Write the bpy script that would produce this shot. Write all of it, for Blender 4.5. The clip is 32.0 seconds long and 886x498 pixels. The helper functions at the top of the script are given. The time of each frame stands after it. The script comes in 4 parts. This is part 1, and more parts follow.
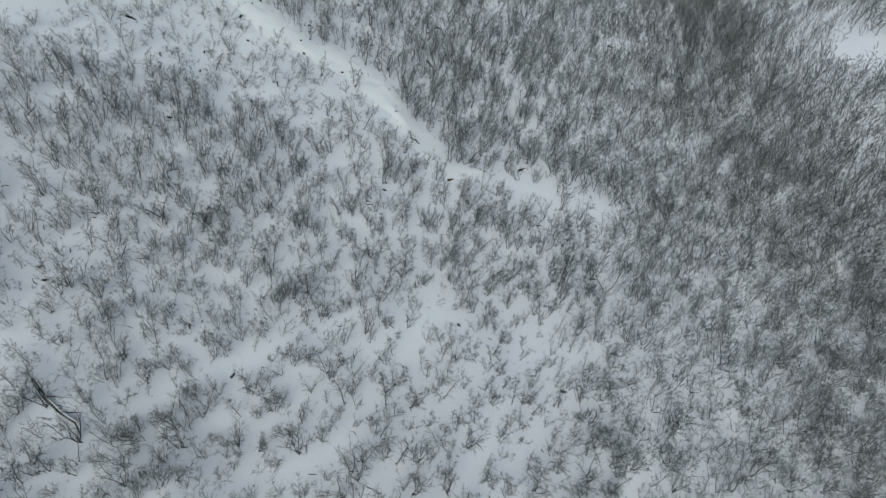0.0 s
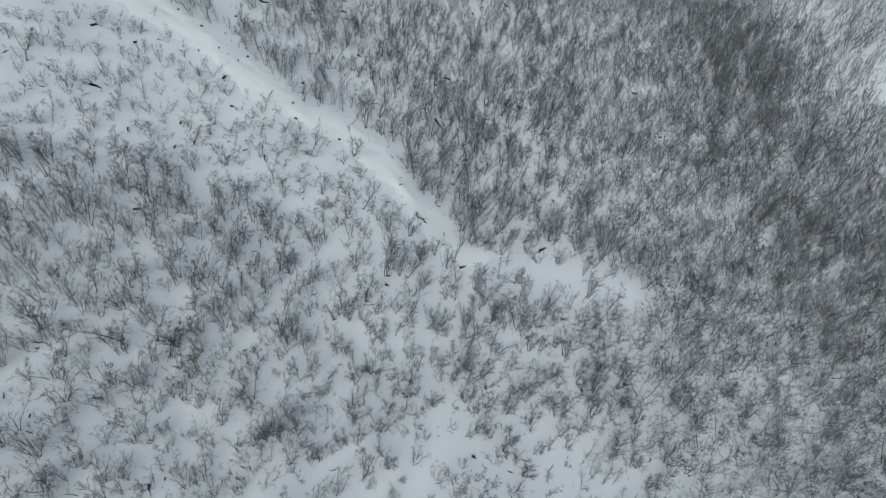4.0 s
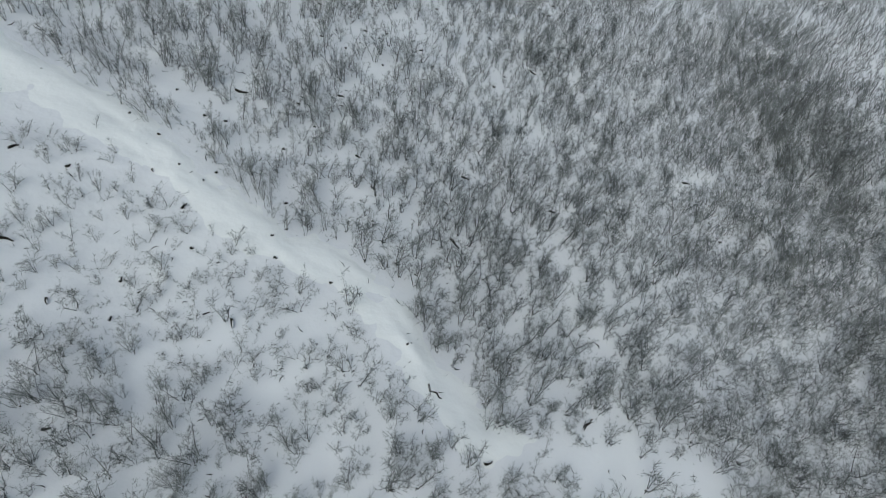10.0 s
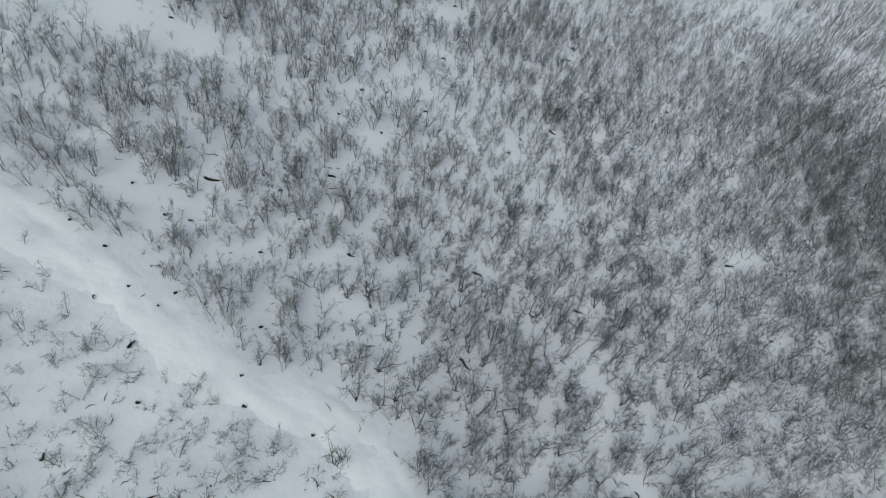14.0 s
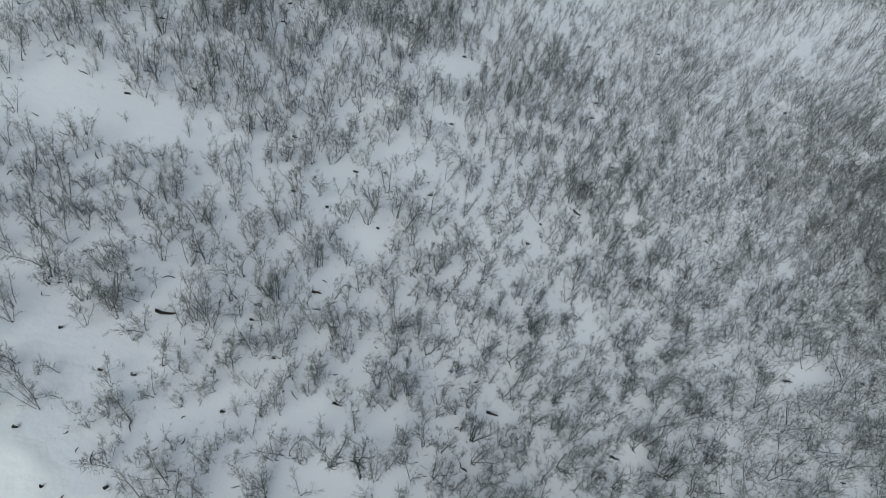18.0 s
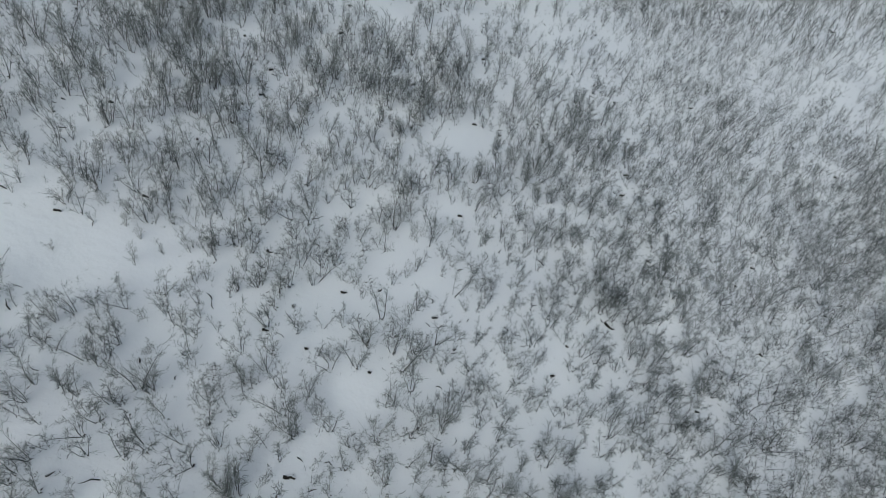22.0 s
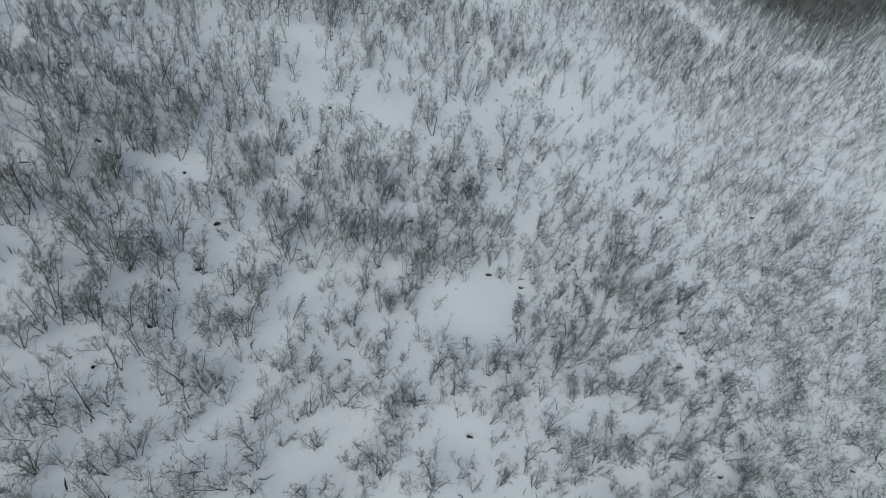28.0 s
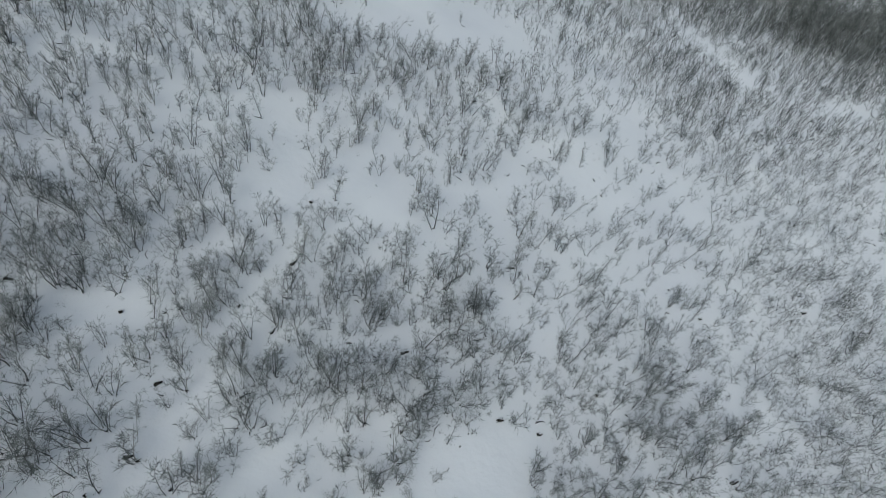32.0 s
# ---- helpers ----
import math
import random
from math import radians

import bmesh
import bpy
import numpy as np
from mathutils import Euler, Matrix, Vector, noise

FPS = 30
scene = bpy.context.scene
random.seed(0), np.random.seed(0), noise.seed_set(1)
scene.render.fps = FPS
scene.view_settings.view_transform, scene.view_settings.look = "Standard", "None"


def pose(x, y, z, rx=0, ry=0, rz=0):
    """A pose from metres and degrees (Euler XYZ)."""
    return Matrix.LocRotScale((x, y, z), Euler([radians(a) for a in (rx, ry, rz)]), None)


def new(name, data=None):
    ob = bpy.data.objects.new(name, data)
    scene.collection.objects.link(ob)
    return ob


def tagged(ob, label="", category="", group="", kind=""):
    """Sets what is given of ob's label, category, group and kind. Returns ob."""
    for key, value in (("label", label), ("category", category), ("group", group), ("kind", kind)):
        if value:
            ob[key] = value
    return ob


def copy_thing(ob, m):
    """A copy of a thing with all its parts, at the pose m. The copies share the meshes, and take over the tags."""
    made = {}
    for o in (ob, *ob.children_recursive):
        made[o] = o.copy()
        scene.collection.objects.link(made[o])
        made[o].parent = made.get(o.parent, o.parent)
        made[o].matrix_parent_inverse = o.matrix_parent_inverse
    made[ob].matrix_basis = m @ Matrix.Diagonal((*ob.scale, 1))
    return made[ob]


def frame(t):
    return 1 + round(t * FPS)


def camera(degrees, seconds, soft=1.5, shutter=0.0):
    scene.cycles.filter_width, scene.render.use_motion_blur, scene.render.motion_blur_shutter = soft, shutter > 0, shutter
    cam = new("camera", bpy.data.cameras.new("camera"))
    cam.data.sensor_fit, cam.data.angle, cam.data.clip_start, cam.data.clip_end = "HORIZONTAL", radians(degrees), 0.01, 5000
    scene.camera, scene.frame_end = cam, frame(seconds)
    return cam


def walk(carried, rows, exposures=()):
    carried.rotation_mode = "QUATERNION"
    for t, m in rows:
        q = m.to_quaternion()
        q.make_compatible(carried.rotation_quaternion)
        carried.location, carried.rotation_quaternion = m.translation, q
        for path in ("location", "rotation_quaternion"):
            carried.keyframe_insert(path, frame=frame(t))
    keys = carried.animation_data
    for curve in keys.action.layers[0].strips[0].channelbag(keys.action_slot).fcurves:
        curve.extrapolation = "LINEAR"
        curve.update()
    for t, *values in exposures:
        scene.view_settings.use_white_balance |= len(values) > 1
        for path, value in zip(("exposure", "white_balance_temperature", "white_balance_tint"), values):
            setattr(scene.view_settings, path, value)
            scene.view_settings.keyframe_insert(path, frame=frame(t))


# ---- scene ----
cam = camera(74.2, 32.0, soft=0.66)
METRES, EYE, TILT, LEAN, TURN = 150.0, 50.0, -47.3, 0.0, 0.0
ROWS = [
    (0.0, 0.0, 0.0, 0.0, 0.0, 0.0, -0.0),
    (0.5, -0.001, 0.0095, 0.0108, 0.02, 0.03, -0.01),
    (1.0, -0.002, 0.0192, 0.0219, 0.04, 0.04, -0.05),
    (1.5, -0.0031, 0.029, 0.0331, 0.05, 0.05, -0.07),
    (2.0, -0.004, 0.0388, 0.044, 0.09, 0.08, -0.08),
    (2.5, -0.0052, 0.0487, 0.0551, 0.1, 0.11, -0.11),
    (3.0, -0.0062, 0.0585, 0.0659, 0.12, 0.15, -0.12),
    (3.5, -0.0073, 0.0684, 0.0768, 0.15, 0.17, -0.15),
    (5.5, -0.0111, 0.1089, 0.1212, 0.33, 0.23, -0.27),
    (6.0, -0.0122, 0.119, 0.1322, 0.36, 0.25, -0.29),
    (6.5, -0.0133, 0.1293, 0.1433, 0.41, 0.26, -0.32),
    (7.0, -0.0143, 0.1396, 0.1544, 0.46, 0.29, -0.36),
    (7.5, -0.0155, 0.15, 0.1656, 0.48, 0.31, -0.4),
    (8.0, -0.0167, 0.1605, 0.1766, 0.51, 0.34, -0.43),
    (8.5, -0.018, 0.171, 0.188, 0.54, 0.32, -0.49),
    (9.0, -0.019, 0.1816, 0.1989, 0.58, 0.37, -0.51),
    (9.5, -0.0199, 0.1921, 0.2103, 0.62, 0.35, -0.57),
    (10.0, -0.0209, 0.2027, 0.2215, 0.65, 0.37, -0.6),
    (10.5, -0.0215, 0.2132, 0.2328, 0.7, 0.37, -0.64),
    (11.0, -0.0224, 0.2238, 0.2442, 0.73, 0.37, -0.68),
    (11.5, -0.0232, 0.2347, 0.2553, 0.76, 0.4, -0.71),
    (12.0, -0.0242, 0.2453, 0.2669, 0.76, 0.39, -0.77),
    (12.5, -0.0246, 0.2559, 0.2783, 0.83, 0.4, -0.81),
    (13.0, -0.0253, 0.2667, 0.2896, 0.87, 0.42, -0.85),
    (13.5, -0.0263, 0.2774, 0.3011, 0.89, 0.43, -0.89),
    (14.0, -0.0271, 0.2881, 0.313, 0.92, 0.41, -0.95),
    (14.5, -0.0277, 0.2989, 0.3246, 0.96, 0.44, -0.97),
    (16.5, -0.0313, 0.3426, 0.371, 1.11, 0.49, -1.17),
    (17.0, -0.0321, 0.3535, 0.383, 1.15, 0.48, -1.21),
    (17.5, -0.0331, 0.3648, 0.3942, 1.18, 0.53, -1.23),
    (18.0, -0.0339, 0.3757, 0.4063, 1.22, 0.51, -1.3),
    (18.5, -0.0348, 0.3866, 0.4184, 1.25, 0.5, -1.33),
    (19.0, -0.0358, 0.3976, 0.4303, 1.28, 0.5, -1.38),
    (19.5, -0.0368, 0.4087, 0.4425, 1.31, 0.49, -1.43),
    (20.0, -0.0376, 0.4198, 0.4545, 1.36, 0.51, -1.46),
    (20.5, -0.0384, 0.4309, 0.4664, 1.41, 0.53, -1.49),
    (21.0, -0.0393, 0.4419, 0.4788, 1.43, 0.51, -1.53),
    (21.5, -0.0402, 0.4531, 0.4911, 1.46, 0.51, -1.57),
    (22.0, -0.0412, 0.4646, 0.5029, 1.49, 0.55, -1.57),
    (22.5, -0.0419, 0.4758, 0.5153, 1.53, 0.53, -1.63),
    (23.0, -0.0427, 0.4863, 0.5264, 1.55, 0.55, -1.68),
    (23.5, -0.0432, 0.4974, 0.5381, 1.6, 0.57, -1.7),
    (24.0, -0.0442, 0.5083, 0.5506, 1.6, 0.49, -1.78),
    (24.5, -0.0446, 0.5197, 0.5624, 1.64, 0.53, -1.8),
    (25.0, -0.0449, 0.5309, 0.5742, 1.71, 0.57, -1.81),
    (25.5, -0.0456, 0.542, 0.5862, 1.74, 0.57, -1.86),
    (27.5, -0.0486, 0.5859, 0.6353, 1.86, 0.49, -2.03),
    (28.0, -0.0491, 0.5967, 0.6469, 1.91, 0.51, -2.08),
    (28.5, -0.0498, 0.6074, 0.6587, 1.94, 0.51, -2.11),
    (29.0, -0.0505, 0.6179, 0.6706, 1.97, 0.49, -2.16),
    (29.5, -0.0512, 0.6283, 0.6817, 1.99, 0.52, -2.21),
    (30.0, -0.0516, 0.6385, 0.6926, 2.06, 0.53, -2.23),
    (30.5, -0.0524, 0.6483, 0.7031, 2.08, 0.55, -2.28),
    (31.0, -0.0528, 0.6579, 0.7133, 2.14, 0.57, -2.31),
    (31.5, -0.0538, 0.6676, 0.7235, 2.15, 0.58, -2.34),
    (32.0, -0.0546, 0.677, 0.7337, 2.18, 0.58, -2.39),
]
walk(cam, [(t, pose(0, 0, EYE, TILT, LEAN, TURN) @ pose(METRES * x, METRES * y, METRES * z, 90 + pitch, roll, yaw)) for t, x, y, z, yaw, pitch, roll in ROWS],
     exposures=[(0.0, 0.22, 6120, -2), (32.0, 0.22, 6120, -2)])


# ---- sky, daylight ----
world = bpy.data.worlds.new("overcast_sky")
scene.world = world
world.use_nodes = True
wn, wl = world.node_tree.nodes, world.node_tree.links
sky = wn.new("ShaderNodeTexSky")
sky.sky_type, sky.sun_disc = "NISHITA", False
sky.sun_elevation, sky.sun_rotation = radians(48), radians(200)
sky.air_density, sky.dust_density = 1.0, 4.0
cloud = wn.new("ShaderNodeHueSaturation")
cloud.inputs["Saturation"].default_value = 0.72
wl.new(sky.outputs["Color"], cloud.inputs["Color"])
wl.new(cloud.outputs["Color"], wn["Background"].inputs["Color"])
wn["Background"].inputs["Strength"].default_value = 0.088
sun_data = bpy.data.lights.new("sun", "SUN")
sun_data.energy, sun_data.angle, sun_data.color = 0.5, radians(40), (0.97, 0.98, 1.0)
sun = new("sun", sun_data)
sun.matrix_world = pose(0, 0, 200, 42, 0, -20)


# ---- materials ----
def material(name, rough=0.9, specular=0.2):
    m = bpy.data.materials.new(name)
    m.use_nodes = True
    b = m.node_tree.nodes["Principled BSDF"]
    b.inputs["Roughness"].default_value = rough
    b.inputs["Specular IOR Level"].default_value = specular
    return m, m.node_tree.nodes, m.node_tree.links, b


def noise_tex(nodes, links, scale, detail=4.0, source=None):
    n = nodes.new("ShaderNodeTexNoise")
    n.inputs["Scale"].default_value, n.inputs["Detail"].default_value = scale, detail
    if source:
        links.new(source, n.inputs["Vector"])
    return n


def ramp(nodes, links, fac, stops):
    r = nodes.new("ShaderNodeValToRGB")
    e = r.color_ramp.elements
    while len(e) < len(stops):
        e.new(0.5)
    for k, (p, c) in zip(e, stops):
        k.position, k.color = p, (*c, 1)
    links.new(fac, r.inputs["Fac"])
    return r


def mix(nodes, links, fac, a, b, kind="MIX"):
    m = nodes.new("ShaderNodeMix")
    m.data_type, m.blend_type = "RGBA", kind
    for sock, v in ((m.inputs[0], fac), (m.inputs[6], a), (m.inputs[7], b)):
        if isinstance(v, (int, float)):
            sock.default_value = v
        elif isinstance(v, tuple):
            sock.default_value = (*v, 1)
        else:
            links.new(v, sock)
    return m.outputs[2]


def bump(nodes, links, b, heights):
    last = None
    for height, strength, distance in heights:
        n = nodes.new("ShaderNodeBump")
        n.inputs["Strength"].default_value, n.inputs["Distance"].default_value = strength, distance
        links.new(height, n.inputs["Height"])
        if last:
            links.new(last, n.inputs["Normal"])
        last = n.outputs["Normal"]
    links.new(last, b.inputs["Normal"])


def snow_material(name="snow", low=(0.798, 0.797, 0.828), high=(0.855, 0.852, 0.867), dust=1.0):
    m, n, l, b = material(name, 0.85, 0.25)
    pos = n.new("ShaderNodeNewGeometry").outputs["Position"]
    wide = noise_tex(n, l, 0.07, 3, pos)
    mid = noise_tex(n, l, 0.8, 5, pos)
    fine = noise_tex(n, l, 9.0, 4, pos)
    base = ramp(n, l, wide.outputs["Fac"], ((0.3, low), (0.7, high)))
    # bark dust, broken twigs and seed husks lying on the snow
    litter = ramp(n, l, fine.outputs["Fac"], ((0.60, (0, 0, 0)), (0.78, (1, 1, 1))))
    patches = ramp(n, l, mid.outputs["Fac"], ((0.42, (0, 0, 0)), (0.72, (0.55, 0.55, 0.55))))
    amount = mix(n, l, 1.0, litter.outputs["Color"], patches.outputs["Color"], "MULTIPLY")
    l.new(mix(n, l, mix(n, l, 1.0, amount, (dust,) * 3, "MULTIPLY"), base.outputs["Color"], (0.33, 0.31, 0.28)), b.inputs["Base Color"])
    bump(n, l, b, ((mid.outputs["Fac"], 0.45, 0.25), (fine.outputs["Fac"], 0.1, 0.04)))
    b.inputs["Subsurface Weight"].default_value = 0.0
    return m


def bark_material(name, dark, light, snow_from=0.55, snow_amount=1.0):
    m, n, l, b = material(name, 0.9, 0.15)
    geo = n.new("ShaderNodeNewGeometry")
    pos = geo.outputs["Position"]
    a = noise_tex(n, l, 3.0, 4, pos)
    f = noise_tex(n, l, 25.0, 3, pos)
    tone = ramp(n, l, a.outputs["Fac"], ((0.35, dark), (0.68, light)))
    tone = mix(n, l, 0.5, tone.outputs["Color"], ramp(n, l, f.outputs["Fac"], ((0.4, (0.25, 0.25, 0.25)), (0.6, (1, 1, 1)))).outputs["Color"], "MULTIPLY")
    if snow_amount:
        # snow held on the upper side of leaning wood
        sep = n.new("ShaderNodeSeparateXYZ")
        l.new(geo.outputs["Normal"], sep.inputs[0])
        up = ramp(n, l, sep.outputs["Z"], ((snow_from, (0, 0, 0)), (snow_from + 0.15, (1, 1, 1))))
        some = ramp(n, l, noise_tex(n, l, 1.3, 2, pos).outputs["Fac"], ((0.48, (0, 0, 0)), (0.6, (snow_amount,) * 3)))
        tone = mix(n, l, mix(n, l, 1.0, up.outputs["Color"], some.outputs["Color"], "MULTIPLY"), tone, (0.78, 0.79, 0.80))
    l.new(tone, b.inputs["Base Color"])
    bump(n, l, b, ((f.outputs["Fac"], 0.4, 0.02),))
    return m


def twig_material():
    m, n, l, b = material("twigs", 0.95, 0.1)
    pos = n.new("ShaderNodeNewGeometry").outputs["Position"]
    a = noise_tex(n, l, 0.4, 3, pos)
    c = ramp(n, l, a.outputs["Fac"], ((0.36, (0.095, 0.102, 0.1)), (0.64, (0.31, 0.325, 0.318))))
    f = noise_tex(n, l, 6.0, 2, pos)
    l.new(mix(n, l, 0.6, c.outputs["Color"], ramp(n, l, f.outputs["Fac"], ((0.35, (0.5, 0.5, 0.5)), (0.65, (1.25, 1.23, 1.2)))).outputs["Color"], "MULTIPLY"), b.inputs["Base Color"])
    return m


SNOW = snow_material()
# cleaner snow; its extra white also paints in the open crest's stronger light
SKYLIT_DRIFT_SNOW = snow_material("skylit_drift_snow", (0.87, 0.872, 0.875), (0.91, 0.908, 0.9), 0.25)
BARK = bark_material("birch_bark", (0.026, 0.026, 0.024), (0.125, 0.123, 0.115))
PALE_BARK = bark_material("pale_birch_bark", (0.2, 0.19, 0.175), (0.5, 0.49, 0.46), 0.4)
LOG_BARK = bark_material("dead_wood_bark", (0.012, 0.011, 0.01), (0.06, 0.052, 0.045), 0.8, 0.6)
TWIG = twig_material()

# ---- plan of the hillside, in metres ----
RIDGE = [(-60.8, 108.7), (-57.3, 107.9), (-51.2, 106.2), (-44.7, 104.0), (-37.7, 100.3), (-32.7, 97.5), (-27.5, 93.7), (-22.0, 91.8), (-15.3, 91.1), (-10.8, 86.5), (-6.8,
    81.3), (-2.4, 77.1), (2.2, 73.9), (6.8, 73.8), (12.8, 73.7), (19.0, 73.6), (28.0, 72.4)]
CLEARINGS = {}
CLEARINGS["south"] = [(-0.3, 46.0, 3.4, 2.4, 21, 1), (16.3, 49.1, 3.9, 2.5, 21, 0.8), (-4.5, 39.5, 5.3, 3.2, 16, 0.7), (-15.8, 33.0, 4.0, 3.1, 93, 0.9), (11.7, 40.2, 6.0,
    2.6, 12, 0.7), (4.4, 27.1, 10.2, 3.7, 8, 0.8), (-11.9, 24.9, 3.5, 3.4, 26, 0.8), (-48.5, 50.3, 2.5, 1.9, 138, 0.9), (-41.0, 33.5, 3.9, 2.7, 14, 0.8), (-39.3, 44.4,
    3.4, 2.1, 22, 0.7), (-31.2, 29.8, 3.2, 2.7, 9, 0.6), (62.8, 52.7, 4.1, 1.9, 1, 0.9), (-33.3, 20.1, 2.8, 2.2, 0, 0.6), (50.0, 51.2, 4.3, 1.8, 11, 0.5), (-37.6, 57.2,
    2.1, 1.6, 34, 0.8), (-25.2, 46.0, 4.0, 1.5, 18, 0.7), (26.5, 26.2, 4.3, 2.8, 17, 0.6), (47.5, 44.0, 2.7, 1.4, 12, 0.8)]
CLEARINGS["shoulder"] = [(16.0, 87.2, 3.7, 2.9, 60, 1), (15.3, 70.4, 5.2, 1.9, 14, 1), (25.7, 71.5, 4.7, 2.2, 171, 1), (6.2, 72.3, 4.0, 1.5, 6, 1), (62.2, 116.2, 5.4,
    2.0, 8, 0.9), (41.3, 124.3, 3.8, 1.7, 21, 0.9), (-23.6, 76.2, 4.9, 2.8, 99, 0.95), (-22.9, 69.4, 3.3, 1.8, 1, 0.9), (-14.0, 67.7, 3.0, 2.6, 18, 0.6), (-15.8, 129.9,
    3.6, 1.6, 90, 1), (11.3, 126.3, 7.5, 3.0, 20, 0.8), (61.6, 189.0, 7.4, 4.3, 12, 0.9), (69.1, 107.8, 4.4, 2.0, 16, 0.8), (-36.2, 57.6, 2.8, 1.6, 7, 0.8), (21.0, 83.5,
    3.7, 1.9, 16, 0.6), (1.8, 62.8, 3.3, 1.7, 10, 0.5)]
CLEARINGS["bowl"] = [(-3.6, 133.9, 10.5, 8.8, 66, 0.45), (-38.2, 110.4, 3.6, 3.3, 151, 1), (-12.9, 126.9, 3.7, 1.6, 29, 0.7), (-10.2, 99.7, 3.5, 1.8, 18, 0.7), (-16.1,
    101.8, 2.3, 2.1, 54, 0.8), (40.2, 123.7, 4.7, 2.0, 18, 1), (18.1, 121.4, 6.3, 2.4, 20, 0.5), (15.0, 87.3, 3.6, 2.8, 39, 0.9), (-1.3, 150.1, 3.8, 2.4, 61, 0.8), (54.2,
    188.4, 9.0, 6.5, 164, 0.8), (-0.6, 128.2, 2.8, 1.9, 41, 0.8), (10.2, 125.7, 3.6, 2.6, 0, 0.8), (-8.3, 89.4, 2.6, 1.4, 14, 0.6), (2.6, 87.2, 3.5, 1.8, 13, 0.5), (51.5,
    98.8, 3.9, 1.7, 13, 0.7), (-29.8, 125.6, 3.1, 2.3, 80, 0.6), (-22.1, 121.8, 2.5, 1.3, 31, 0.9)]
CLEARINGS["middle"] = [(-5.3, 169.6, 5.5, 3.3, 71, 1), (-39.0, 111.1, 4.3, 3.3, 150, 1), (-2.3, 150.1, 3.3, 2.2, 74, 0.9), (-15.7, 129.1, 4.2, 1.9, 94, 0.9), (-15.8,
    137.8, 2.9, 2.0, 32, 0.9), (-26.7, 131.6, 1.7, 1.6, 61, 1), (-29.7, 125.1, 2.7, 2.0, 98, 0.9), (-33.9, 121.2, 2.5, 1.8, 105, 0.9), (-26.3, 122.6, 1.9, 1.6, 25, 0.8),
    (-20.8, 121.1, 3.5, 2.9, 27, 0.8), (-44.4, 136.5, 8.3, 4.9, 4, 1), (11.9, 126.9, 8.9, 3.2, 15, 0.55), (-0.4, 128.4, 4.7, 2.7, 82, 0.6), (40.1, 123.2, 4.6, 2.4, 18,
    0.9), (-38.9, 154.1, 2.5, 1.8, 86, 0.9), (-32.3, 163.3, 3.3, 1.5, 97, 0.9), (-36.6, 127.7, 3.5, 1.2, 9, 0.8), (-11.5, 121.8, 4.6, 3.9, 39, 0.4)]
CLEARINGS["saddle"] = [(-5.4, 170.7, 4.3, 3.4, 54, 1), (-1.5, 150.0, 3.4, 2.4, 32, 0.9), (-32.4, 162.2, 4.1, 1.5, 102, 0.9), (-42.4, 135.7, 5.1, 4.1, 129, 1), (-36.7,
    132.8, 4.0, 2.4, 17, 0.9), (-26.7, 131.7, 2.7, 2.6, 102, 0.9), (-38.1, 127.6, 3.3, 1.8, 13, 0.9), (-30.3, 125.1, 2.7, 2.6, 167, 0.9), (-15.5, 129.7, 3.6, 2.5, 94,
    0.9), (-3.3, 135.7, 4.5, 3.1, 22, 0.6), (32.4, 217.3, 11.1, 5.9, 21, 0.85), (3.8, 192.6, 4.3, 2.4, 44, 0.9), (-35.2, 154.5, 2.6, 1.8, 98, 0.9), (-16.2, 139.1, 3.5,
    1.7, 18, 0.7), (27.0, 149.3, 4.5, 1.9, 16, 0.5), (-39.0, 155.8, 3.3, 1.8, 103, 0.7), (-14.4, 161.1, 3.9, 1.8, 28, 0.8), (-20.8, 148.0, 2.6, 2.1, 34, 0.7)]
CLEARINGS["north"] = [(-4.3, 171.9, 4.9, 3.3, 76, 1), (-11.8, 165.0, 5.5, 2.4, 28, 0.95), (-22.7, 167.7, 3.0, 2.0, 26, 1), (-24.0, 162.3, 3.6, 1.2, 114, 1), (-21.6,
    157.1, 2.7, 1.7, 99, 0.8), (-35.4, 154.5, 3.7, 2.7, 15, 0.95), (-32.9, 162.5, 2.7, 2.3, 102, 0.9), (-38.1, 169.1, 3.2, 2.3, 10, 0.9), (-43.9, 163.6, 1.7, 1.5, 144,
    0.95), (-27.9, 150.1, 3.7, 2.2, 25, 0.9), (-16.5, 154.7, 3.8, 2.4, 16, 0.85), (-28.9, 195.2, 3.3, 2.3, 80, 1), (-18.3, 196.4, 2.9, 2.1, 64, 0.9), (3.5, 191.3, 3.8,
    2.2, 35, 0.9), (26.9, 216.7, 15.6, 7.7, 13, 0.75), (26.3, 194.1, 10.6, 4.7, 11, 0.7), (-7.2, 206.0, 6.3, 1.4, 90, 0.9), (-3.5, 155.0, 4.2, 3.2, 26, 0.8)]
